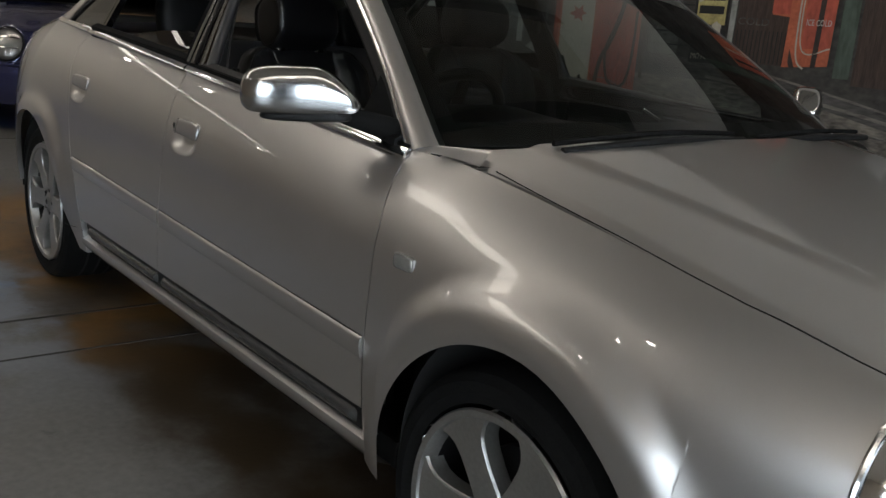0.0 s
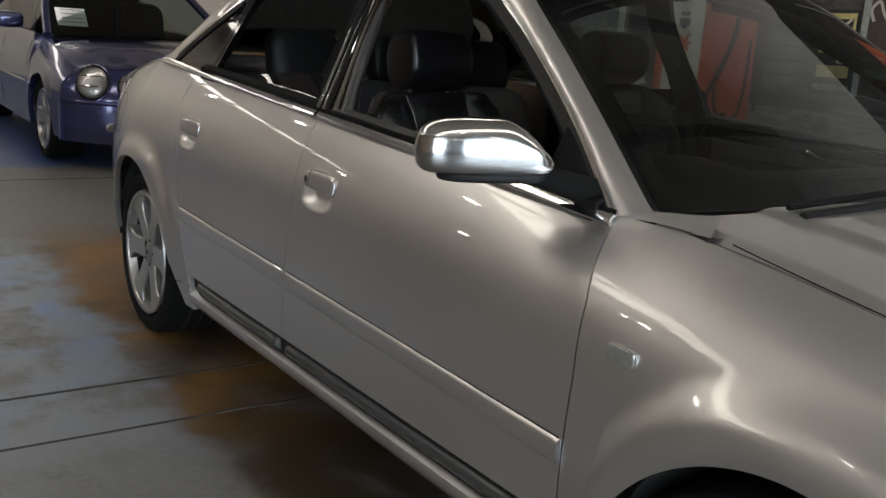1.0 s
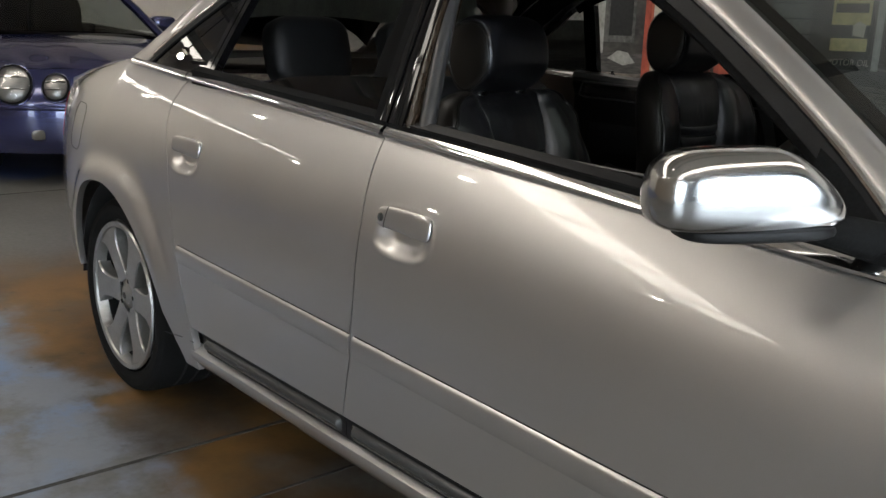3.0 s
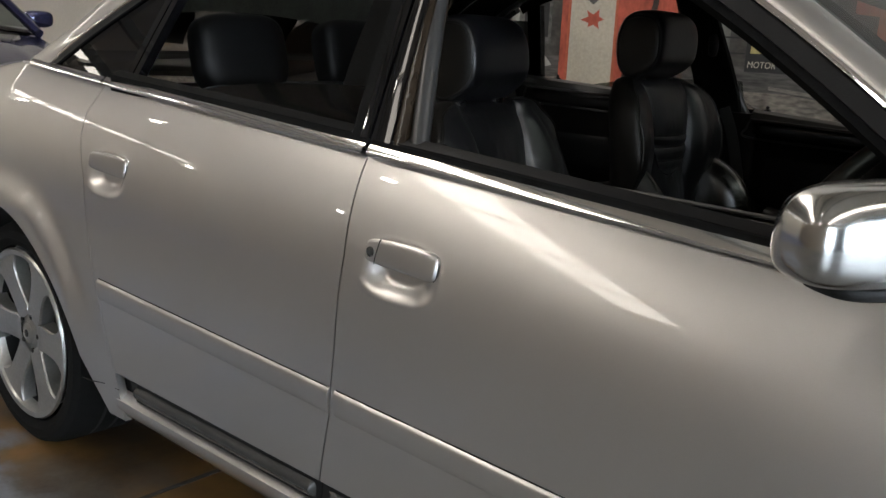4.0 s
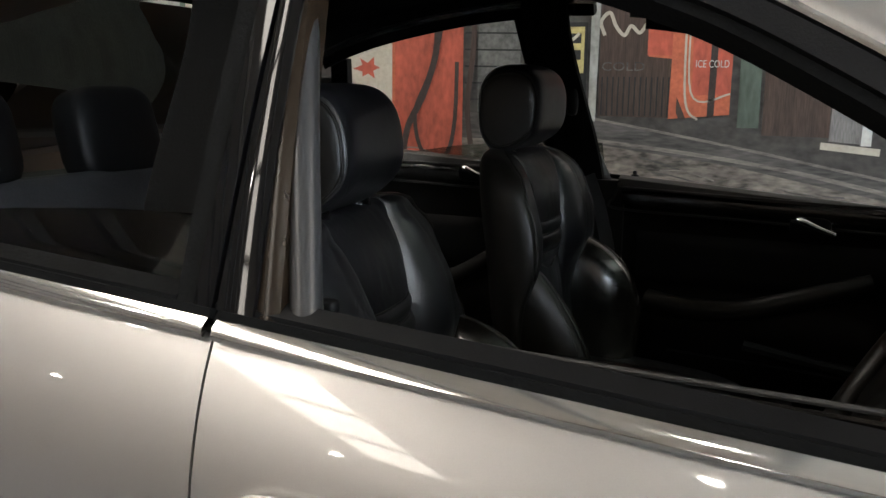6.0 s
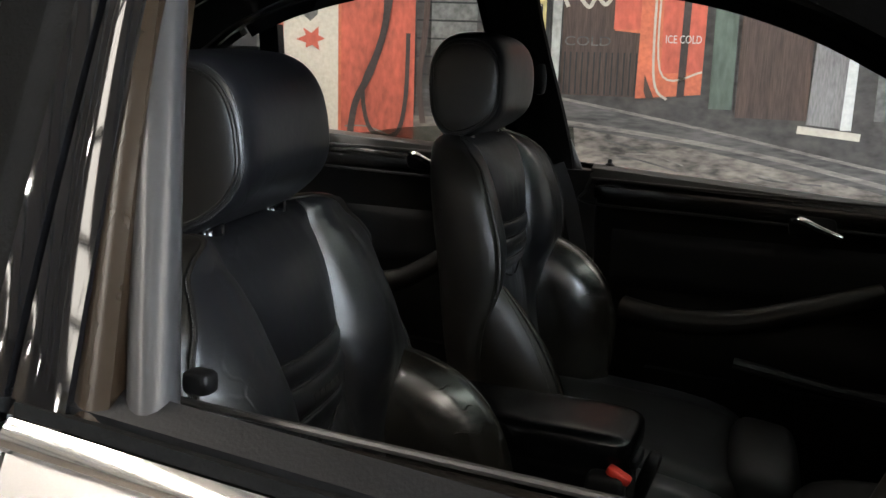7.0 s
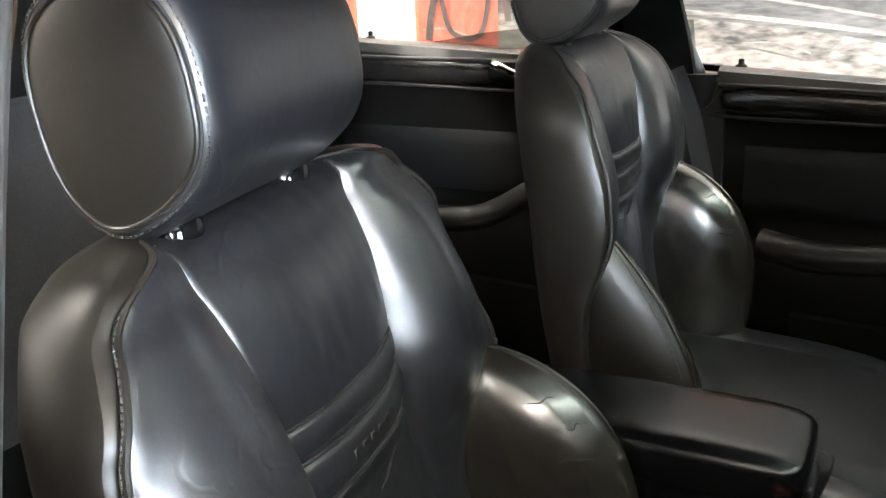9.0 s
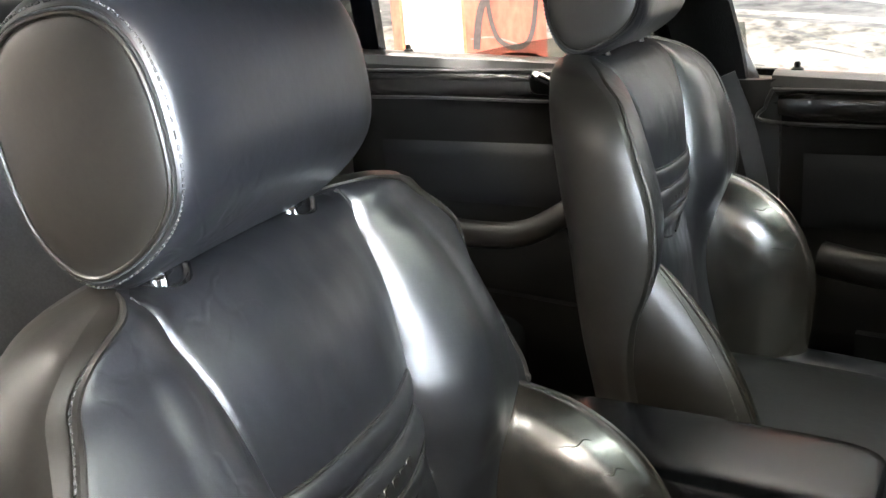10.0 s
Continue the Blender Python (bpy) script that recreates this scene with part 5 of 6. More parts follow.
    # cross bands with a worn emblem
    for z0, z1 in ((0.877, 0.853), (0.848, 0.816), (0.811, 0.785)):
        def band(u, v):
            z = z0 + (z1 - z0) * v + 0.004
            w = insert_w(z) - 0.003
            y = w * (2 * u - 1)
            return (seat_front(y, z) - 0.0010 + 0.0055 * math.sin(math.pi * min(1, max(0, v))) ** 0.38, SY + y, z)
        cb = part("cross_band", grid(band, lin(15), lin(15)), LEATHER, b, "padded leather cross band")
        zt = z0 + 0.0045
        wt = insert_w(zt) - 0.001
        part("band_seam", tube([(seat_front(wt * q, zt) + 0.0004, SY + wt * q, zt) for q in [-1 + k / 8 for k in range(17)]], 0.0014, 6), DARK, cb, "dark seam of the band")
    for k in range(6):
        y = -0.034 + 0.0135 * k
        z = 0.8335
        bm = bmesh.new()
        box(seat_front(y, z) + 0.0028, seat_front(y, z) + 0.0045, SY + y - 0.0045, SY + y + 0.0045, z - 0.006, z + 0.006, 0.0008, 1, bm)
        part("embossed_mark", bm, LEATHER_SIDE, b)
    # the shoulders of the backrest stand up and forward
    for o in [b, *b.children]:
        for v in o.data.vertices:
            x, z = v.co.x, v.co.z
            if z > 0.95 and x < 1.4:
                w = SHAPE["shoulder"] * smooth((x - 1.115) / 0.05)
                outer = smooth((abs(v.co.y - SY) - 0.10) / 0.06)
                v.co.z += 0.012 * w * smooth((z - 0.965) / 0.05) * (0.1 + 0.9 * outer)
                v.co.x += 0.036 * w * smooth((z - 0.986) / 0.032) * (0.2 + 0.8 * outer)
    # headrest: an oval roll along the seat's width, closed by pillowed side panels
    hc = Vector((1.172, SY - 0.003, 1.099))
    tr = Euler((0, -0.13, 0)).to_matrix()
    SEAM = 0.972

    def roll(s_, t):
        k = max(0.0, 1 - abs(s_) ** 9) ** (1 / 7)
        x, z = k * sgnpow(math.cos(t), 0.80), k * sgnpow(math.sin(t), 0.78)
        if z < 0:
            z *= 0.90 - 0.24 * smooth((x + 0.5) / 1.3)  # the underside rises towards the front
        else:
            z *= 0.93
        q = (1 + 0.06 * z) * x * 0.069
        y = s_ * (1 - 0.03 * z * z)
        return hc + tr @ Vector((q, y * 0.123, (z + 0.03 * (1 - s_ * s_)) * 0.100))
    half = [0.85, 0.9, 0.93, 0.95, 0.962, SEAM, 0.98, 0.986, 0.991, 0.995, 0.998, 0.9993, 1]
    ss = [-v for v in reversed(half)] + [-0.8 + 1.6 * k / 20 for k in range(21)] + half
    bm = grid(roll, ss, [2 * math.pi * k / 72 for k in range(73)])
    bmesh.ops.remove_doubles(bm, verts=bm.verts, dist=1e-5)
    bmesh.ops.recalc_face_normals(bm, faces=bm.faces)
    for f in bm.faces:
        f.material_index = int(abs((f.calc_center_median() - hc).y) > SEAM * 0.123 * 0.975 * (1 - 0.03 * ((f.calc_center_median().z - hc.z) / 0.1) ** 2))
    h = part("headrest", bm, LEATHER, s, "black leather headrest with stitched side panels", angle=80)
    h.data.materials.append(LEATHER_SIDE)
    for sg in (-1, 1):
        for w_, lift_ in ((SEAM, 0.0010), (SEAM - 0.010, 0.0002)):
            pts = [Vector(roll(sg * w_, 2 * math.pi * k / 96)) for k in range(97)]
            pts = [p + (p - hc).normalized() * lift_ for p in pts]
            part("headrest_seam", tube(pts, 0.0017 if w_ == SEAM else 0.0013, 8, caps=False), LEATHER_SIDE if w_ == SEAM else DARK, h, "stitched seam of the headrest")
        bm = bmesh.new()
        pts = [Vector(roll(sg * (SEAM - 0.034), 2 * math.pi * k / 110)) for k in range(111)]
        for a_, b_ in zip(pts, pts[1:]):
            d_ = ((a_ + b_) / 2 - hc).normalized() * 0.0006
            tube([a_ + d_, a_ + (b_ - a_) * 0.6 + d_], 0.0008, 5, bm)
        part("stitching", bm, THREAD, h, "grey stitching")["kind"] = "stuff"
        px = 1.168
        py = SY + sg * 0.080
        part("headrest_post", tube([(px, py, 0.985), (px - 0.006, py, 1.05)], 0.0065, 12), CHROME, h, "chrome headrest post")
        part("post_collar", lathe([(0.0, 0.006), (0.010, 0.006), (0.013, 0.008), (0.018, 0.007), (0.0205, 0.003), (0.021, -0.006)], (px + 0.004, py, 1.0175), "z", 24), GLOSSY, h, "black post collar")
        part("post_button", blob((px + 0.013, py + 0.002, 1.027), (0.006, 0.0065, 0.006), 0.8, 0.8, 14, 10), CHROME, h, "chrome release button")
    # cushion
    bm = blob((1.49, SY, 0.498), (0.26, 0.20, 0.075), 0.6, 0.42, 40, 18, warp=lambda p: (p.x, p.y, p.z + 0.25 * p.x - 0.30 * (1 - min(1, abs(p.y) * 1.2) ** 2)))
    c = part("cushion", bm, LEATHER_REAR, s, "black leather seat cushion")
    for sg in (-1, 1):
        part("cushion_bolster", blob((1.47, SY + sg * 0.205, 0.49), (0.27, 0.05, 0.065), 0.6, 0.5, 32, 14, warp=lambda p: (p.x, p.y, p.z + 0.2 * p.x)), LEATHER, c, "raised leather cushion bolster")
    part("thigh_support", blob((1.765, SY, 0.535), (0.06, 0.16, 0.055), 0.6, 0.45, 32, 14), LEATHER_REAR, c, "black leather thigh support")
    part("seat_base", box(1.2, 1.7, SY - 0.2, SY + 0.2, 0.262, 0.45, 0.03), TRIM, s, "black seat base")
    part("adjuster", blob((1.42, SY + (-0.25), 0.40), (0.12, 0.012, 0.03), 0.5, 0.5, 20, 8), BLACK, s, "black seat adjuster")
    return s


seat = make_seat("black leather sports seat with bolsters and worn creases")
HOME = Matrix.Translation((1.45, SY, 0.26))
TURN = Matrix.Translation((1.2, -0.392, -0.005)) @ Matrix.Rotation(radians(10.0), 4, "Z") @ Matrix.Translation((-1.2, -SY, 0))  # the driver's seat stands a little askew
UPRIGHT = Matrix.Translation((1.35, SY, 0.5)) @ Matrix.Rotation(radians(8.15), 4, "Y") @ Matrix.Translation((-1.35, -SY, -0.5))
seat.matrix_basis = LEVEL @ TURN @ HOME
SHAPE.update(drop=0.1, crest=0.95, belly=0.0, shoulder=0.0)
far_seat = make_seat("black leather passenger seat with bolsters and worn creases")
far_seat.matrix_basis = (LEVEL @ Matrix.Translation((1.1375, 0.332, 0.023)) @ Matrix.Rotation(radians(4.8), 4, "Z") @ Matrix.Translation((-1.2, -SY, 0)) @ UPRIGHT @ HOME)
for o in far_seat.children:
    if o.name.startswith("headrest"):
        o.matrix_basis = Matrix.Translation((-0.016, 0, -0.006))  # its headrest is set further back
rb.matrix_basis = LEVEL
car.matrix_basis = LEVEL @ Matrix.Translation(car.location)


# ---- the mural ----
MY = 2.690
mural = tagged(part("mural", box(-6.0, 7.0, MY, MY + 0.048, 0.05, 2.7), mat("mural_dark", (0.045, 0.041, 0.037), 0.8, 0, 0.6, 2.2, 18, stretch=(1, 1, 1.6)), None, smooth=False), "large painted mural of an old filling station", "mural")
INK = {
    "road": mat("mural_road", (0.086, 0.075, 0.066), 0.8, 0, 0.75, 5.0, 22, stretch=(0.8, 1, 2.6), dust=(0.223, 0.197, 0.167)),
    "walk": mat("mural_walk", (0.036, 0.034, 0.033), 0.8, 0, 0.6, 4.0, 26, stretch=(0.5, 1, 3.0), dust=(0.099, 0.092, 0.086)),
    "kerb": mat("mural_kerb", (0.144, 0.131, 0.114), 0.8, 0, 0.5, 8.0, 40, stretch=(0.6, 1, 3)),
    "red": mat("mural_red", (0.336, 0.068, 0.040), 0.75, 0, 0.35, 5.0, 40, stretch=(1, 1, 0.5)),
    "orange": mat("mural_orange", (0.400, 0.100, 0.048), 0.75, 0, 0.25, 7.0, 60),
    "cream": mat("mural_cream", (0.393, 0.354, 0.288), 0.75, 0, 0.15, 4.0, 50),
    "brown": mat("mural_brown", (0.048, 0.030, 0.023), 0.8, 0, 0.5, 6.0, 40, stretch=(6, 1, 0.4)),
    "hose": mat("mural_hose", (0.033, 0.023, 0.020), 0.8, 0, 0.4, 9, 60),
    "green": mat("mural_green", (0.066, 0.086, 0.066), 0.8, 0, 0.4, 6, 40, stretch=(1, 1, 0.3)),
    "slate": mat("mural_slate", (0.086, 0.086, 0.078), 0.8, 0, 0.5, 5, 40),
    "pale": mat("mural_pale", (0.275, 0.275, 0.249), 0.8, 0, 0.3, 6, 40),
    "black": mat("mural_black", (0.013, 0.013, 0.013), 0.8, 0, 0.4, 8, 50),
    "yellow": mat("mural_yellow", (0.393, 0.328, 0.131), 0.8, 0, 0.3, 12, 60),
    "white": mat("mural_white", (0.432, 0.432, 0.406), 0.8, 0, 0.15, 12, 60),
    "grey": mat("mural_grey", (0.138, 0.131, 0.125), 0.8, 0, 0.4, 7, 50, stretch=(3, 1, 0.5)),
}


def ink(name, pts, color, lift, label=""):
    """A flat painted shape on the mural: corners as (x, z)."""
    bm = bmesh.new()
    y = MY - lift * 0.0015
    bm.faces.new([bm.verts.new((x, y, z)) for x, z in pts])
    return part(name, bm, INK[color], mural, label, smooth=False)


def inkrect(name, x0, x1, z0, z1, color, lift, label=""):
    return ink(name, [(x0, z0), (x1, z0), (x1, z1), (x0, z1)], color, lift, label)


def inkline(name, pts, w, color, lift):
    P = [Vector((x, 0, z)) for x, z in pts]
    P = cat(P, 8)
    bm = bmesh.new()
    y = MY - lift * 0.0015
    prev = None
    for i, p in enumerate(P):
        t = (P[min(i + 1, len(P) - 1)] - P[max(i - 1, 0)]).normalized()
        n = Vector((-t.z, 0, t.x)) * w / 2
        a, b = bm.verts.new((p.x + n.x, y, p.z + n.z)), bm.verts.new((p.x - n.x, y, p.z - n.z))
        if prev:
            bm.faces.new((prev[0], a, b, prev[1]))
        prev = (a, b)
    return part(name, bm, INK[color], mural, smooth=False)


def letters(text, x, z, size, color, lift, shear=0.0, width=1.0):
    cu = bpy.data.curves.new("lettering", "FONT")
    cu.body, cu.size, cu.shear, cu.resolution_u = text, size, shear, 3
    tmp = bpy.data.objects.new("lettering", cu)
    scene.collection.objects.link(tmp)
    bpy.context.view_layer.update()
    me = bpy.data.meshes.new_from_object(tmp.evaluated_get(bpy.context.evaluated_depsgraph_get()))
    bpy.data.objects.remove(tmp)
    me.transform(Matrix.Translation((x, MY - lift * 0.0015, z)) @ Euler((math.pi / 2, 0, 0)).to_matrix().to_4x4() @ Matrix.Diagonal((width, 1, 1, 1)))
    me.materials.append(INK[color])
    ob = new("lettering", me)
    ob.parent = mural
    return ob


KERB = [(-6.0, 1.06), (0.60, 1.055), (1.28, 0.94), (1.9, 0.825), (3.2, 0.60), (7.0, 0.35)]
ink("painted_walk", [(-6, 0.06), (7, 0.06)] + KERB[::-1], "walk", 1, "painted dark pavement")
ink("painted_road", [(-6, 0.06), (7, 0.06), (7, 0.2), (3.2, 0.45), (1.9, 0.735), (1.28, 0.85), (0.60, 0.93), (-6, 0.94)], "road", 2, "painted wet road with pale streaks")
inkline("painted_kerb", [(0.5, 0.955), (1.28, 0.875), (1.9, 0.765), (3.2, 0.47)], 0.018, "kerb", 3)
inkline("painted_kerb", [(0.62, 1.045), (1.28, 0.935), (1.9, 0.82), (3.2, 0.6)], 0.012, "kerb", 3)
rs = random.Random(11)
for k in range(46):
    x, z = rs.uniform(-1.2, 2.6), rs.uniform(0.55, 0.9)
    z -= 0.16 * max(0, x - 0.7)
    inkline("painted_streak", [(x, z), (x + rs.uniform(0.05, 0.12), z + rs.uniform(-0.012, 0.004)), (x + rs.uniform(0.15, 0.35), z - rs.uniform(0.0, 0.05))], rs.uniform(0.004, 0.014), rs.choice(["kerb", "cream", "walk", "walk", "grey"]), 4 + k % 3)
# filling pump
inkrect("painted_pump", -0.79, -0.03, 0.72, 2.3, "red", 5, "painted red petrol pump")
inkrect("painted_panel", -0.725, -0.425, 0.80, 2.3, "cream", 7, "painted cream panel")
inkline("painted_edge", [(-0.735, 0.75), (-0.735, 2.3)], 0.012, "orange", 8)
inkline("painted_edge", [(-0.415, 0.75), (-0.415, 2.3)], 0.014, "orange", 8)
ink("painted_emblem", [(-0.655, 1.265), (-0.60, 1.285), (-0.615, 1.32), (-0.57, 1.295), (-0.53, 1.325), (-0.53, 1.285), (-0.495, 1.27), (-0.535, 1.255), (-0.525, 1.215), (-0.565, 1.24), (-0.60, 1.225), (-0.60, 1.25)], "red", 9, "plain red emblem")
ink("painted_crest", [(-0.62, 1.42), (-0.53, 1.42), (-0.535, 1.38), (-0.575, 1.35), (-0.615, 1.38)], "slate", 9)
inkrect("painted_slot", -0.61, -0.54, 1.435, 1.46, "slate", 9)
inkline("painted_hose", [(-0.20, 1.75), (-0.17, 1.4), (-0.24, 1.15), (-0.33, 0.98), (-0.36, 0.82)], 0.035, "hose", 9)
inkline("painted_hose", [(-0.13, 1.75), (-0.15, 1.45), (-0.22, 1.22), (-0.29, 1.05), (-0.25, 0.86), (-0.12, 0.84), (-0.07, 1.0), (-0.06, 1.3)], 0.022, "hose", 10)
inkline("painted_hose", [(0.02, 1.7), (0.03, 1.4), (0.0, 1.1), (0.02, 0.9)], 0.028, "brown", 10)
inkrect("painted_shade", 0.05, 0.27, 1.06, 2.3, "slate", 5)
for k in range(7):
    inkline("painted_slat", [(-0.02, 1.12 + 0.08 * k), (0.36, 1.12 + 0.078 * k)], 0.008, "black", 6)
# oil sign
inkrect("painted_sign", 0.365, 0.60, 1.03, 1.48, "black", 7, "painted black and yellow oil sign")
inkrect("painted_sign_field", 0.385, 0.585, 1.25, 1.46, "yellow", 8)
for z in (1.31, 1.385):
    inkrect("painted_mark", 0.40, 0.57, z, z + 0.045, "black", 9)
inkrect("painted_mark", 0.39, 0.58, 1.122, 1.185, "yellow", 9)
letters("MOTOR OIL", 0.378, 1.052, 0.045, "cream", 9, 0.1, 0.92)
ink("painted_post", [(0.615, 1.03), (0.65, 1.03), (0.665, 2.2), (0.615, 2.2)], "pale", 9, "painted pale post")
ink("painted_knob", [(0.50, 1.20), (0.56, 1.19), (0.565, 1.25), (0.53, 1.27), (0.50, 1.25)], "cream", 9)
# dark cooler with lettering
inkrect("painted_cooler", 0.66, 1.0, 1.055, 1.75, "brown", 5, "painted dark ribbed drinks cooler")
for k in range(13):
    inkline("painted_rib", [(0.675 + 0.0255 * k, 1.06), (0.675 + 0.0255 * k, 1.235)], 0.007, "black", 6)
letters("COLD", 0.668, 1.262, 0.056, "walk", 7, 0, 1.32)
inkline("painted_script", [(0.68, 1.42), (0.66, 1.48), (0.70, 1.52), (0.73, 1.46), (0.77, 1.42), (0.80, 1.46), (0.84, 1.43), (0.88, 1.47), (0.93, 1.42)], 0.016, "cream", 7)
inkline("painted_script", [(0.38, 1.43), (0.40, 1.38), (0.46, 1.42), (0.52, 1.40), (0.56, 1.43)], 0.014, "cream", 10)
# red ice box
ink("painted_icebox", [(0.985, 1.05), (1.25, 1.075), (1.255, 1.75), (0.87, 1.75), (0.885, 1.325), (0.99, 1.315)], "orange", 8, "painted red ice box")
ink("painted_icebox_lid", [(1.085, 1.155), (1.25, 1.165), (1.255, 1.72), (1.075, 1.72)], "red", 9)
ink("painted_icebox_strap", [(1.155, 1.06), (1.185, 1.065), (1.195, 1.72), (1.165, 1.72)], "hose", 10)
ink("painted_icebox_gap", [(1.03, 1.055), (1.065, 1.05), (1.02, 1.15), (1.02, 1.08)], "brown", 10)
inkline("painted_icebox_edge", [(1.075, 1.72), (1.08, 1.17), (1.25, 1.165)], 0.008, "cream", 10)
inkline("painted_icebox_edge", [(1.05, 1.72), (1.055, 1.16), (1.115, 1.05)], 0.010, "cream", 10)
inkrect("painted_icebox_front", 0.88, 0.99, 1.33, 1.45, "red", 9)
letters("ICE COLD", 1.095, 1.278, 0.045, "white", 12, 0, 0.72)
# columns and wall fields
inkrect("painted_column", 1.285, 1.375, 1.02, 2.2, "green", 5, "painted green column")
inkrect("painted_field", 1.39, 1.66, 0.99, 2.2, "brown", 4)
ink("painted_plinth", [(1.66, 0.975), (1.80, 0.965), (1.80, 1.5), (1.68, 1.5)], "grey", 6, "painted grey pillar")
ink("painted_plinth_edge", [(1.785, 0.96), (1.825, 0.96), (1.83, 1.5), (1.80, 1.5)], "white", 7)
inkline("painted_plinth_foot", [(1.63, 0.955), (1.86, 0.935)], 0.03, "cream", 6)
for x0, x1, c in ((1.9, 2.4, "slate"), (2.45, 2.9, "brown"), (3.0, 4.2, "slate"), (4.3, 5.2, "brown")):
    inkrect("painted_field", x0, x1, 1.0, 2.4, c, 4)
# shop front beside the pump
inkrect("painted_window", -1.55, -0.86, 1.12, 2.2, "slate", 4, "painted dark shop window")
inkrect("painted_frame", -1.16, -1.10, 1.05, 2.2, "pale", 6)
inkrect("painted_pane", -1.06, -0.88, 1.16, 2.1, "black", 6)
inkrect("painted_wall", -3.3, -1.62, 1.1, 2.2, "green", 4, "painted green boarded wall")
for k in range(9):
    inkline("painted_board", [(-3.3, 1.16 + 0.07 * k), (-1.62, 1.155 + 0.07 * k)], 0.006, "black", 5)
inkrect("painted_frame", -2.44, -2.30, 1.05, 2.2, "slate", 6)
inkrect("painted_frame", -1.76, -1.66, 1.05, 2.2, "cream", 6)
inkrect("painted_doorway", -2.25, -1.8, 1.08, 1.9, "pale", 5)
for k in range(6):
    inkline("painted_board", [(-2.25, 1.2 + 0.1 * k), (-1.8, 1.2 + 0.1 * k)], 0.012, "slate", 7)
ink("painted_snow", [(-1.06, 1.02), (-0.98, 1.07), (-0.90, 1.06), (-0.84, 1.0), (-0.93, 0.98)], "pale", 6)
inkrect("painted_wall", -5.5, -3.4, 1.1, 2.4, "slate", 4)

for o in mural.children:
    o.matrix_basis = LEVEL


# ---- the blue car behind ----
blue = thing("parked_car", (-5.2, 0.49, 0), "dark blue parked saloon with round twin headlights", "car")
BX, BY = -3.36, 0.49


BW = curve([(0.30, 0.835), (0.5, 0.868), (0.9, 0.89), (2.0, 0.895), (3.2, 0.885), (4.3, 0.80)])
BS = curve([(0.30, 0.725), (0.45, 0.76), (0.7, 0.82), (1.15, 0.915), (1.5, 0.955), (3.2, 0.985), (4.3, 0.92)])
BARCH, BAR = (0.86, 3.6), 0.35


def bside(d, z):
    """Half width of the blue car, a distance behind its nose and at a height."""
    w, h = BW(d), BS(d)
    if z < 0.55:
        y = w - 0.28 * (0.55 - z) ** 2
    else:
        y = w - (0.13 if d < 1.2 else 0.09) * min(1.0, (z - 0.55) / (h - 0.55)) ** 2.6
    r = min(math.hypot(d - c, max(z, 0.31) - 0.31) for c in BARCH)
    return y + 0.012 * (1 - smooth((r - BAR) / 0.09)) * smooth((0.7 - z) / 0.08)


def blow(d):
    for c in BARCH:
        if abs(d - c) < BAR:
            return 0.31 + math.sqrt(BAR * BAR - (d - c) ** 2)
    return 0.23


def nose(s):
    return 0.075 - 0.42 * (1 - max(0.0, 1 - abs(s) ** 1.8) ** 0.65)


ds = sorted([0.345 + 3.955 * k / 50 for k in range(51)] + [c - BAR * math.cos(math.pi * k / 30) for c in BARCH for k in range(31)] + [c + e * (BAR + 0.001) for c in BARCH for e in (-1, 1)])
for sg in (-1, 1):
    bm = grid(lambda d, v: (lambda z: (BX - d, BY + sg * bside(d, z), z))(blow(d) + (BS(d) - blow(d)) * (1 - (1 - v) ** 1.6)), ds, lin(26))
    flange(bm, (0, -sg * 0.04, -0.004))
    bmesh.ops.recalc_face_normals(bm, faces=bm.faces)
    side_ = part("body_side", bm, BLUE, blue, "dark blue wing, doors and quarter")
    for d in (1.28, 2.33):
        part("door_gap", tube([(BX - d, BY + sg * (bside(d, z) - 0.0005), z) for z in (0.27, 0.4, 0.55, 0.7, 0.8, 0.88)], 0.003, 6), DARK, side_)
    for c in BARCH:
        part("wheel_housing", grid(lambda u, v: (BX - c - (BAR + 0.004) * math.cos(math.pi * u), BY + sg * (0.85 - 0.35 * v), 0.31 + (BAR + 0.004) * math.sin(math.pi * u)), lin(24), lin(3)), DARK, blue)


def face(u, v):
    """The nose above the bumper, leaning back between the wings."""
    s = math.sin(math.pi / 2 * (2 * u - 1))
    k = 1 - abs(s) ** 5
    return (BX + nose(s) - 0.01 - (0.02 + 0.17 * v ** 1.5) * k, BY + s * (0.845 - 0.125 * v ** 2.4), 0.53 + (0.205 + 0.025 * (1 - s * s)) * v)


part("front_face", grid(face, lin(61), lin(14)), BLUE, blue, "dark blue nose between the lamps")


def bhood(u, t):
    s = math.sin(math.pi / 2 * (2 * u - 1))
    x0, _, z0 = face(u, 1.0)
    x1 = BX - 1.12 + 0.10 * (1 - s * s)
    x = x0 + (x1 - x0) * t
    d = max(0.345, BX - x)
    ye = bside(d, BS(d)) - 0.004
    w = ye if BX - x > 0.345 else ye + (0.72 - ye) * 0.5
    ze = BS(d) if t > 0 else z0
    zc = z0 + (0.93 - z0) * t ** 0.9
    z = zc + (BS(d) - zc) * abs(s) ** 3 * smooth(t / 0.15) + 0.035 * (1 - s * s) * math.sin(math.pi * min(1, t * 0.9))
    z += 0.020 * (math.exp(-((abs(s) - 0.78) / 0.10) ** 2) + 0.8 * math.exp(-((abs(s) - 0.50) / 0.09) ** 2)) * math.exp(-(t / 0.45) ** 2) * smooth((t + 0.05) / 0.1)
    return (x, BY + s * w, z)


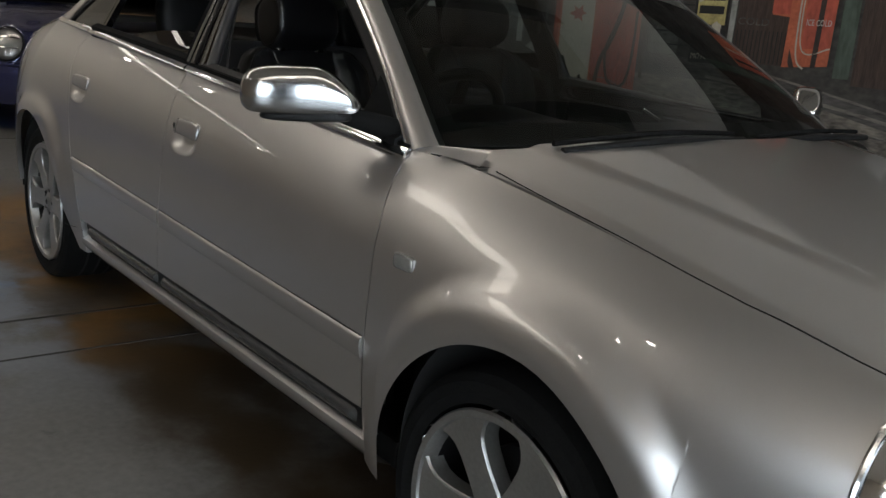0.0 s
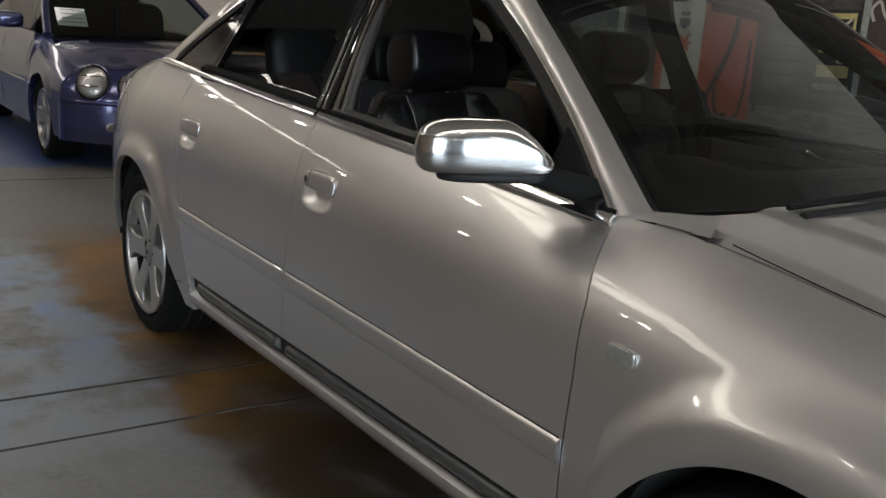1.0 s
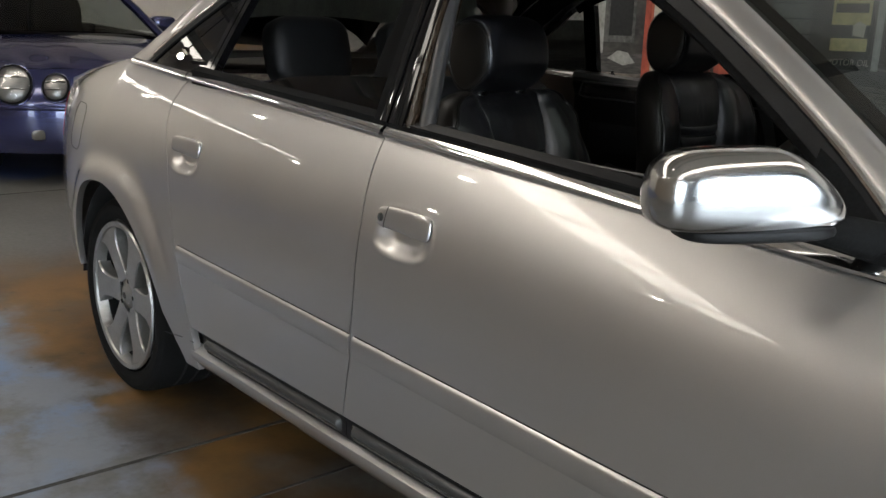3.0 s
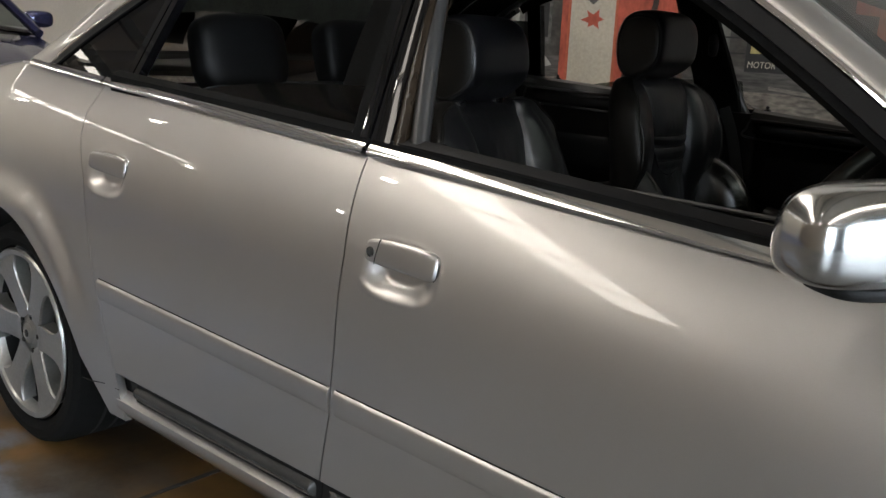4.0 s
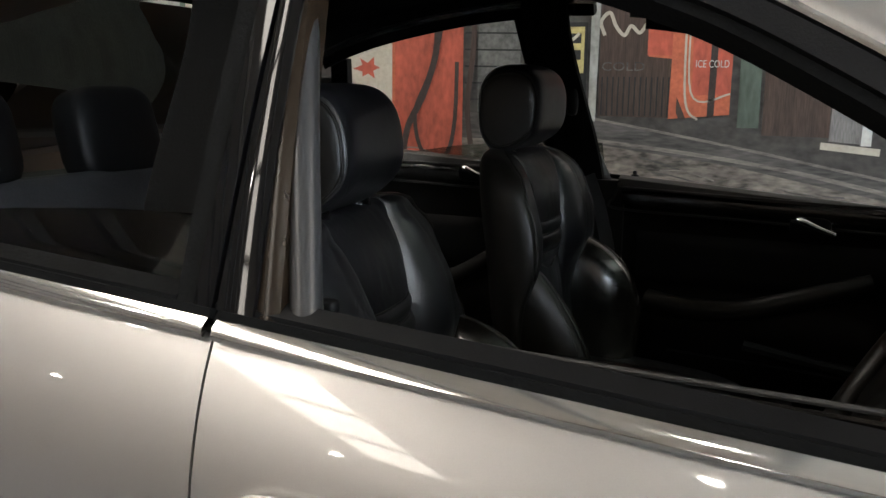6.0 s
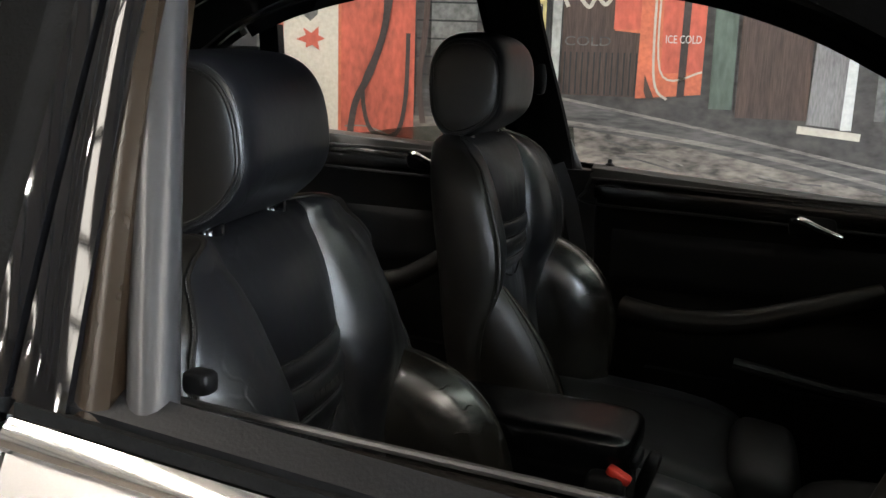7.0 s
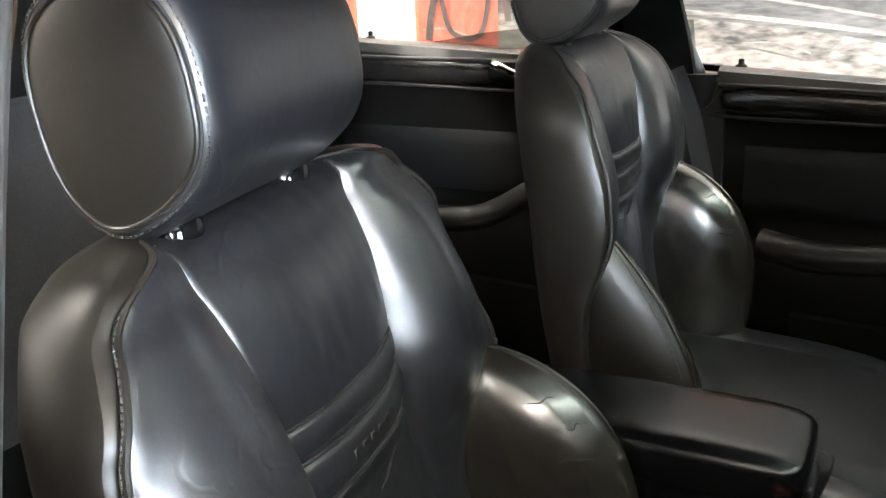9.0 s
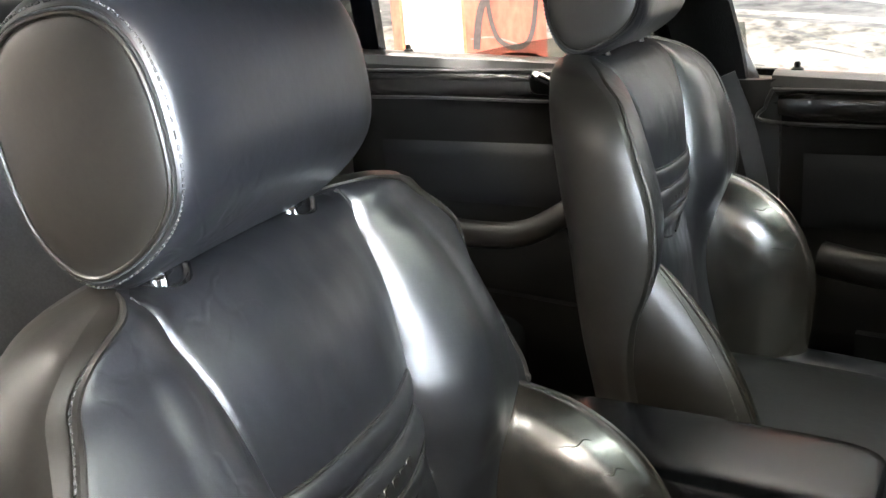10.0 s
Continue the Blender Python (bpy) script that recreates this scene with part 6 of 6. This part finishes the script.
bm = grid(bhood, lin(61), lin(24))
part("bonnet", bm, BLUE, blue, "dark blue bonnet with ridges behind the lamps")
part("boot", grid(lambda u, v: (BX - 3.85 - 0.45 * v, BY + (2 * u - 1) * 0.80, 0.95 + 0.02 * (1 - (2 * u - 1) ** 2)), lin(9), lin(4)), BLUE, blue, "dark blue boot lid")
part("tail", grid(lambda u, v: (BX - 4.3, BY + (2 * u - 1) * 0.80, 0.25 + 0.7 * v), lin(5), lin(4)), BLUE, blue, "dark blue tail")
part("body_core", box(BX - 4.2, BX - 0.35, BY - 0.55, BY + 0.55, 0.2, 0.62), DARK, blue, smooth=False)
# bumper with an air intake
bm = grid(lambda u, v: (BX + nose(math.sin(math.pi * (u - 0.5))) - 0.05 * abs(1.25 * v - 0.75) ** 2.2 - 0.10 * max(0.0, 0.25 - v) ** 1.2, BY + (math.sin(math.pi * (u - 0.5))) * (0.848 - 0.03 * max(0.0, 0.3 - v)), 0.215 + 0.325 * v), lin(61), lin(20))
bp2 = part("bumper", solid(bm, (-0.04, 0, 0)), BLUE, blue, "dark blue front bumper")
bm = grid(lambda u, v: (BX + nose(math.sin(math.pi * (u - 0.5))) + 0.014 * math.sin(math.pi * v) ** 0.5 - 0.006, BY + (math.sin(math.pi * (u - 0.5))) * 0.852, 0.497 + 0.034 * v), lin(61), lin(7))
part("bumper_strip", bm, BLUE, bp2, "dark blue bumper strip", angle=25)
for u0, u1 in ((0.27, 0.73),):
    bm = grid(lambda u, v: (BX + nose(2 * (u0 + (u1 - u0) * u) - 1) + 0.003, BY + (2 * (u0 + (u1 - u0) * u) - 1) * 0.848, 0.30 + 0.095 * v), lin(20), lin(3))
    ai = part("air_intake", bm, BLACK, bp2, "dark air intake")
    part("intake_edge", tube([(BX + nose(2 * u - 1) + 0.006, BY + (2 * u - 1) * 0.848, 0.300) for u in [u0 + (u1 - u0) * k / 12 for k in range(13)]], 0.004, 6), STEEL, ai)
for y in (-0.53, 0.53):
    part("fog_lamp", blob((BX + nose(y / 0.848) - 0.008, BY + y, 0.345), (0.018, 0.075, 0.034), 0.6, 0.7, 24, 12, turn=Euler((0, 0, -0.35 if y > 0 else 0.35)).to_matrix()), CLEARISH, bp2, "clear fog lamp")
for sg in (-1, 1):
    for y, r, dx, zz in ((0.655, 0.128, -0.185, 0.655), (0.425, 0.090, -0.068, 0.645)):
        tr = Euler((0, -0.42, sg * 0.50)).to_matrix()
        c = Vector((BX + dx, BY + sg * y, zz))
        part_ = blob(c, (0.050, r * 0.88, r * 1.0), 0.95, 0.95, 36, 18, turn=tr)
        hl = part("headlight", part_, LENS, blue, "oval clear headlight")
        part("headlight_bowl", blob(c - tr @ Vector((0.004, 0, 0)), (0.040, r * 0.84, r * 0.95), 0.95, 0.95, 32, 14, turn=tr), ALU, hl, "grey headlight reflector")
        for h0, e in ((0.32, 0.012), (-0.30, 0.008)):
            part("reflector_step", tube([c + tr @ Vector((0.047 * math.sqrt(max(0, 1 - q * q * 0.72 - h0 * h0)) - 0.004, q * r * 0.75, h0 * r)) for q in (-0.9, -0.6, -0.3, 0, 0.3, 0.6, 0.9)], e * 0.5, 6), CHROME, hl)
        for rr, th, m, o in ((0.97, 0.0075, DARK, 0.003), (1.05, 0.007, BLUE, -0.010)):
            ring = [c + tr @ Vector((o, r * rr * 0.90 * math.cos(2 * math.pi * k / 40), r * rr * 1.03 * math.sin(2 * math.pi * k / 40))) for k in range(41)]
            part("headlight_rim", tube(ring, th, 8, caps=False), m, hl, "headlight surround")
# grille with chrome bars
gr = part("grille", blob((BX + 0.0, BY, 0.68), (0.05, 0.27, 0.10), 0.6, 0.35, 32, 12), BLACK, blue, "chrome-barred grille")
part("grille_frame", tube([(BX + 0.045 - 0.3 * (0.27 * math.cos(a)) ** 2, BY + 0.275 * sgnpow(math.cos(a), 0.6), 0.68 + 0.10 * sgnpow(math.sin(a), 0.6)) for a in [2 * math.pi * k / 40 for k in range(41)]], 0.010, 8, caps=False), CHROME, gr, "chrome grille frame")
for k in range(4):
    part("grille_bar", tube([(BX + 0.052 - 0.3 * (y * y), BY + y, 0.615 + 0.042 * k) for y in (-0.24, -0.12, 0, 0.12, 0.24)], 0.006, 6), CHROME, gr, "chrome grille bar")
# cabin of the blue car
CAB = [(BX - 1.10, 0.935, 0.76), (BX - 1.45, 1.13, 0.70), (BX - 1.9, 1.38, 0.59), (BX - 2.3, 1.43, 0.56), (BX - 3.0, 1.41, 0.56), (BX - 3.5, 1.20, 0.63), (BX - 3.85, 1.0, 0.72)]


def cab(p, u):
    x, z, w = p
    y = (2 * u - 1)
    return (x + 0.12 * (1 - y * y) * (1 if x > BX - 2.2 else -0.5), BY + y * w, z + 0.035 * (1 - y * y))


part("windscreen", grid(lambda u, v: cab([CAB[0][i] + (CAB[2][i] - CAB[0][i]) * v for i in range(3)], u), lin(13), lin(8)), GLASS, blue, "clear windscreen")
part("roof", grid(lambda u, v: cab([np.interp(v, [0, 0.3, 1], [CAB[k][i] for k in (2, 3, 4)]) for i in range(3)], u), lin(13), lin(10)), BLUE, blue, "dark blue roof")
part("rear_window", grid(lambda u, v: cab([CAB[4][i] + (CAB[6][i] - CAB[4][i]) * v for i in range(3)], u), lin(13), lin(8)), GLASS_TINT, blue, "tinted rear window")
for sg in (-1, 1):
    def gp(k, low):
        x, z, w = CAB[k]
        return Vector((x, BY + sg * (0.80 if low else w), (0.96 if low else z)))
    part("pillar", tube([Vector((x, BY + sg * w, z)) for x, z, w in CAB], 0.035, 10), BLUE, blue, "dark blue roof pillar")
    bm = grid(lambda u, v: (lambda t, b: t + (b - t) * v)(Vector([np.interp(u, lin(5), [CAB[k][i] for k in (1, 2, 3, 4, 5)]) for i in (0,)] + [BY + sg * np.interp(u, lin(5), [CAB[k][2] for k in (1, 2, 3, 4, 5)]), np.interp(u, lin(5), [CAB[k][1] for k in (1, 2, 3, 4, 5)])]), Vector((np.interp(u, lin(5), [CAB[k][0] for k in (1, 2, 3, 4, 5)]), BY + sg * 0.82, 0.965))), lin(17), lin(5))
    part("side_window", bm, GLASS_TINT, blue, "tinted side window")
    part("door_mirror", blob((BX - 1.55, BY + sg * 0.96, 1.03), (0.07, 0.11, 0.065), 0.6, 0.6, 24, 14), BLUE, blue, "dark blue door mirror")
    part("waist_strip", tube([(BX - d, BY + sg * (bside(d, 0.56) + 0.002), 0.56) for d in (1.25, 1.7, 2.2, 2.7, 3.15)], 0.012, 8), BLUE, blue)
    for d in (0.86, 3.6):
        w = part("wheel", lathe([(r * 0.99, sg * h) for r, h in TYRE], (BX - d, BY + sg * 0.845, 0.312), "y", 48), RUBBER, blue, "black tyre")
        bm = rim_mesh(sg)
        bmesh.ops.scale(bm, vec=(0.97, 1, 0.97), verts=bm.verts)
        bmesh.ops.translate(bm, vec=(BX - d, BY + sg * 0.845, 0.312), verts=bm.verts)
        part("rim", bm, ALU, w, "bright alloy rim")
        part("rim_back", lathe([(0, sg * -0.1), (0.2, sg * -0.1)], (BX - d, BY + sg * 0.845, 0.312), "y", 24), DARK, w)
# block added to keep the cabin dark as seen through the windscreen
part("rear_bench", box(BX - 3.42, BX - 3.2, BY - 0.66, BY + 0.60, 0.6, 1.34, 0.05), TRIM, blue, "tall dark block across the rear seats")
part("headliner", grid(lambda u, v: (BX - 1.95 - 1.5 * v, BY + (2 * u - 1) * 0.55, 1.385), lin(3), lin(3)), LINER, blue)
part("blue_dash", box(BX - 1.75, BX - 1.2, BY - 0.68, BY + 0.68, 0.80, 0.93, 0.03), TRIM, blue, "black dashboard")
for y in (-0.37, 0.37):
    part("blue_seat", blob((BX - 2.45, BY + y, 0.96), (0.09, 0.22, 0.28), 0.5, 0.4, 20, 12), TRIM, blue, "dark front seat")
bm = grid(lambda u, v: (BX - 1.24 - 0.13 * v, -0.16 + 0.235 * u, 1.0 + 0.135 * v), lin(2), lin(2))
pp = tagged(part("price_sheet", solid(bm, (-0.003, 0, 0.002)), PAPER, None, smooth=False), "white paper sheet behind a windscreen", "paper sheet")
for k in range(4):
    part("print_line", box(BX - 1.256 - 0.026 * k, BX - 1.250 - 0.026 * k, -0.12, 0.06 - 0.02 * (k % 2), 1.027 + 0.032 * k, 1.033 + 0.032 * k), STEEL, pp, smooth=False)

blue.location.z += FLOOR_Z
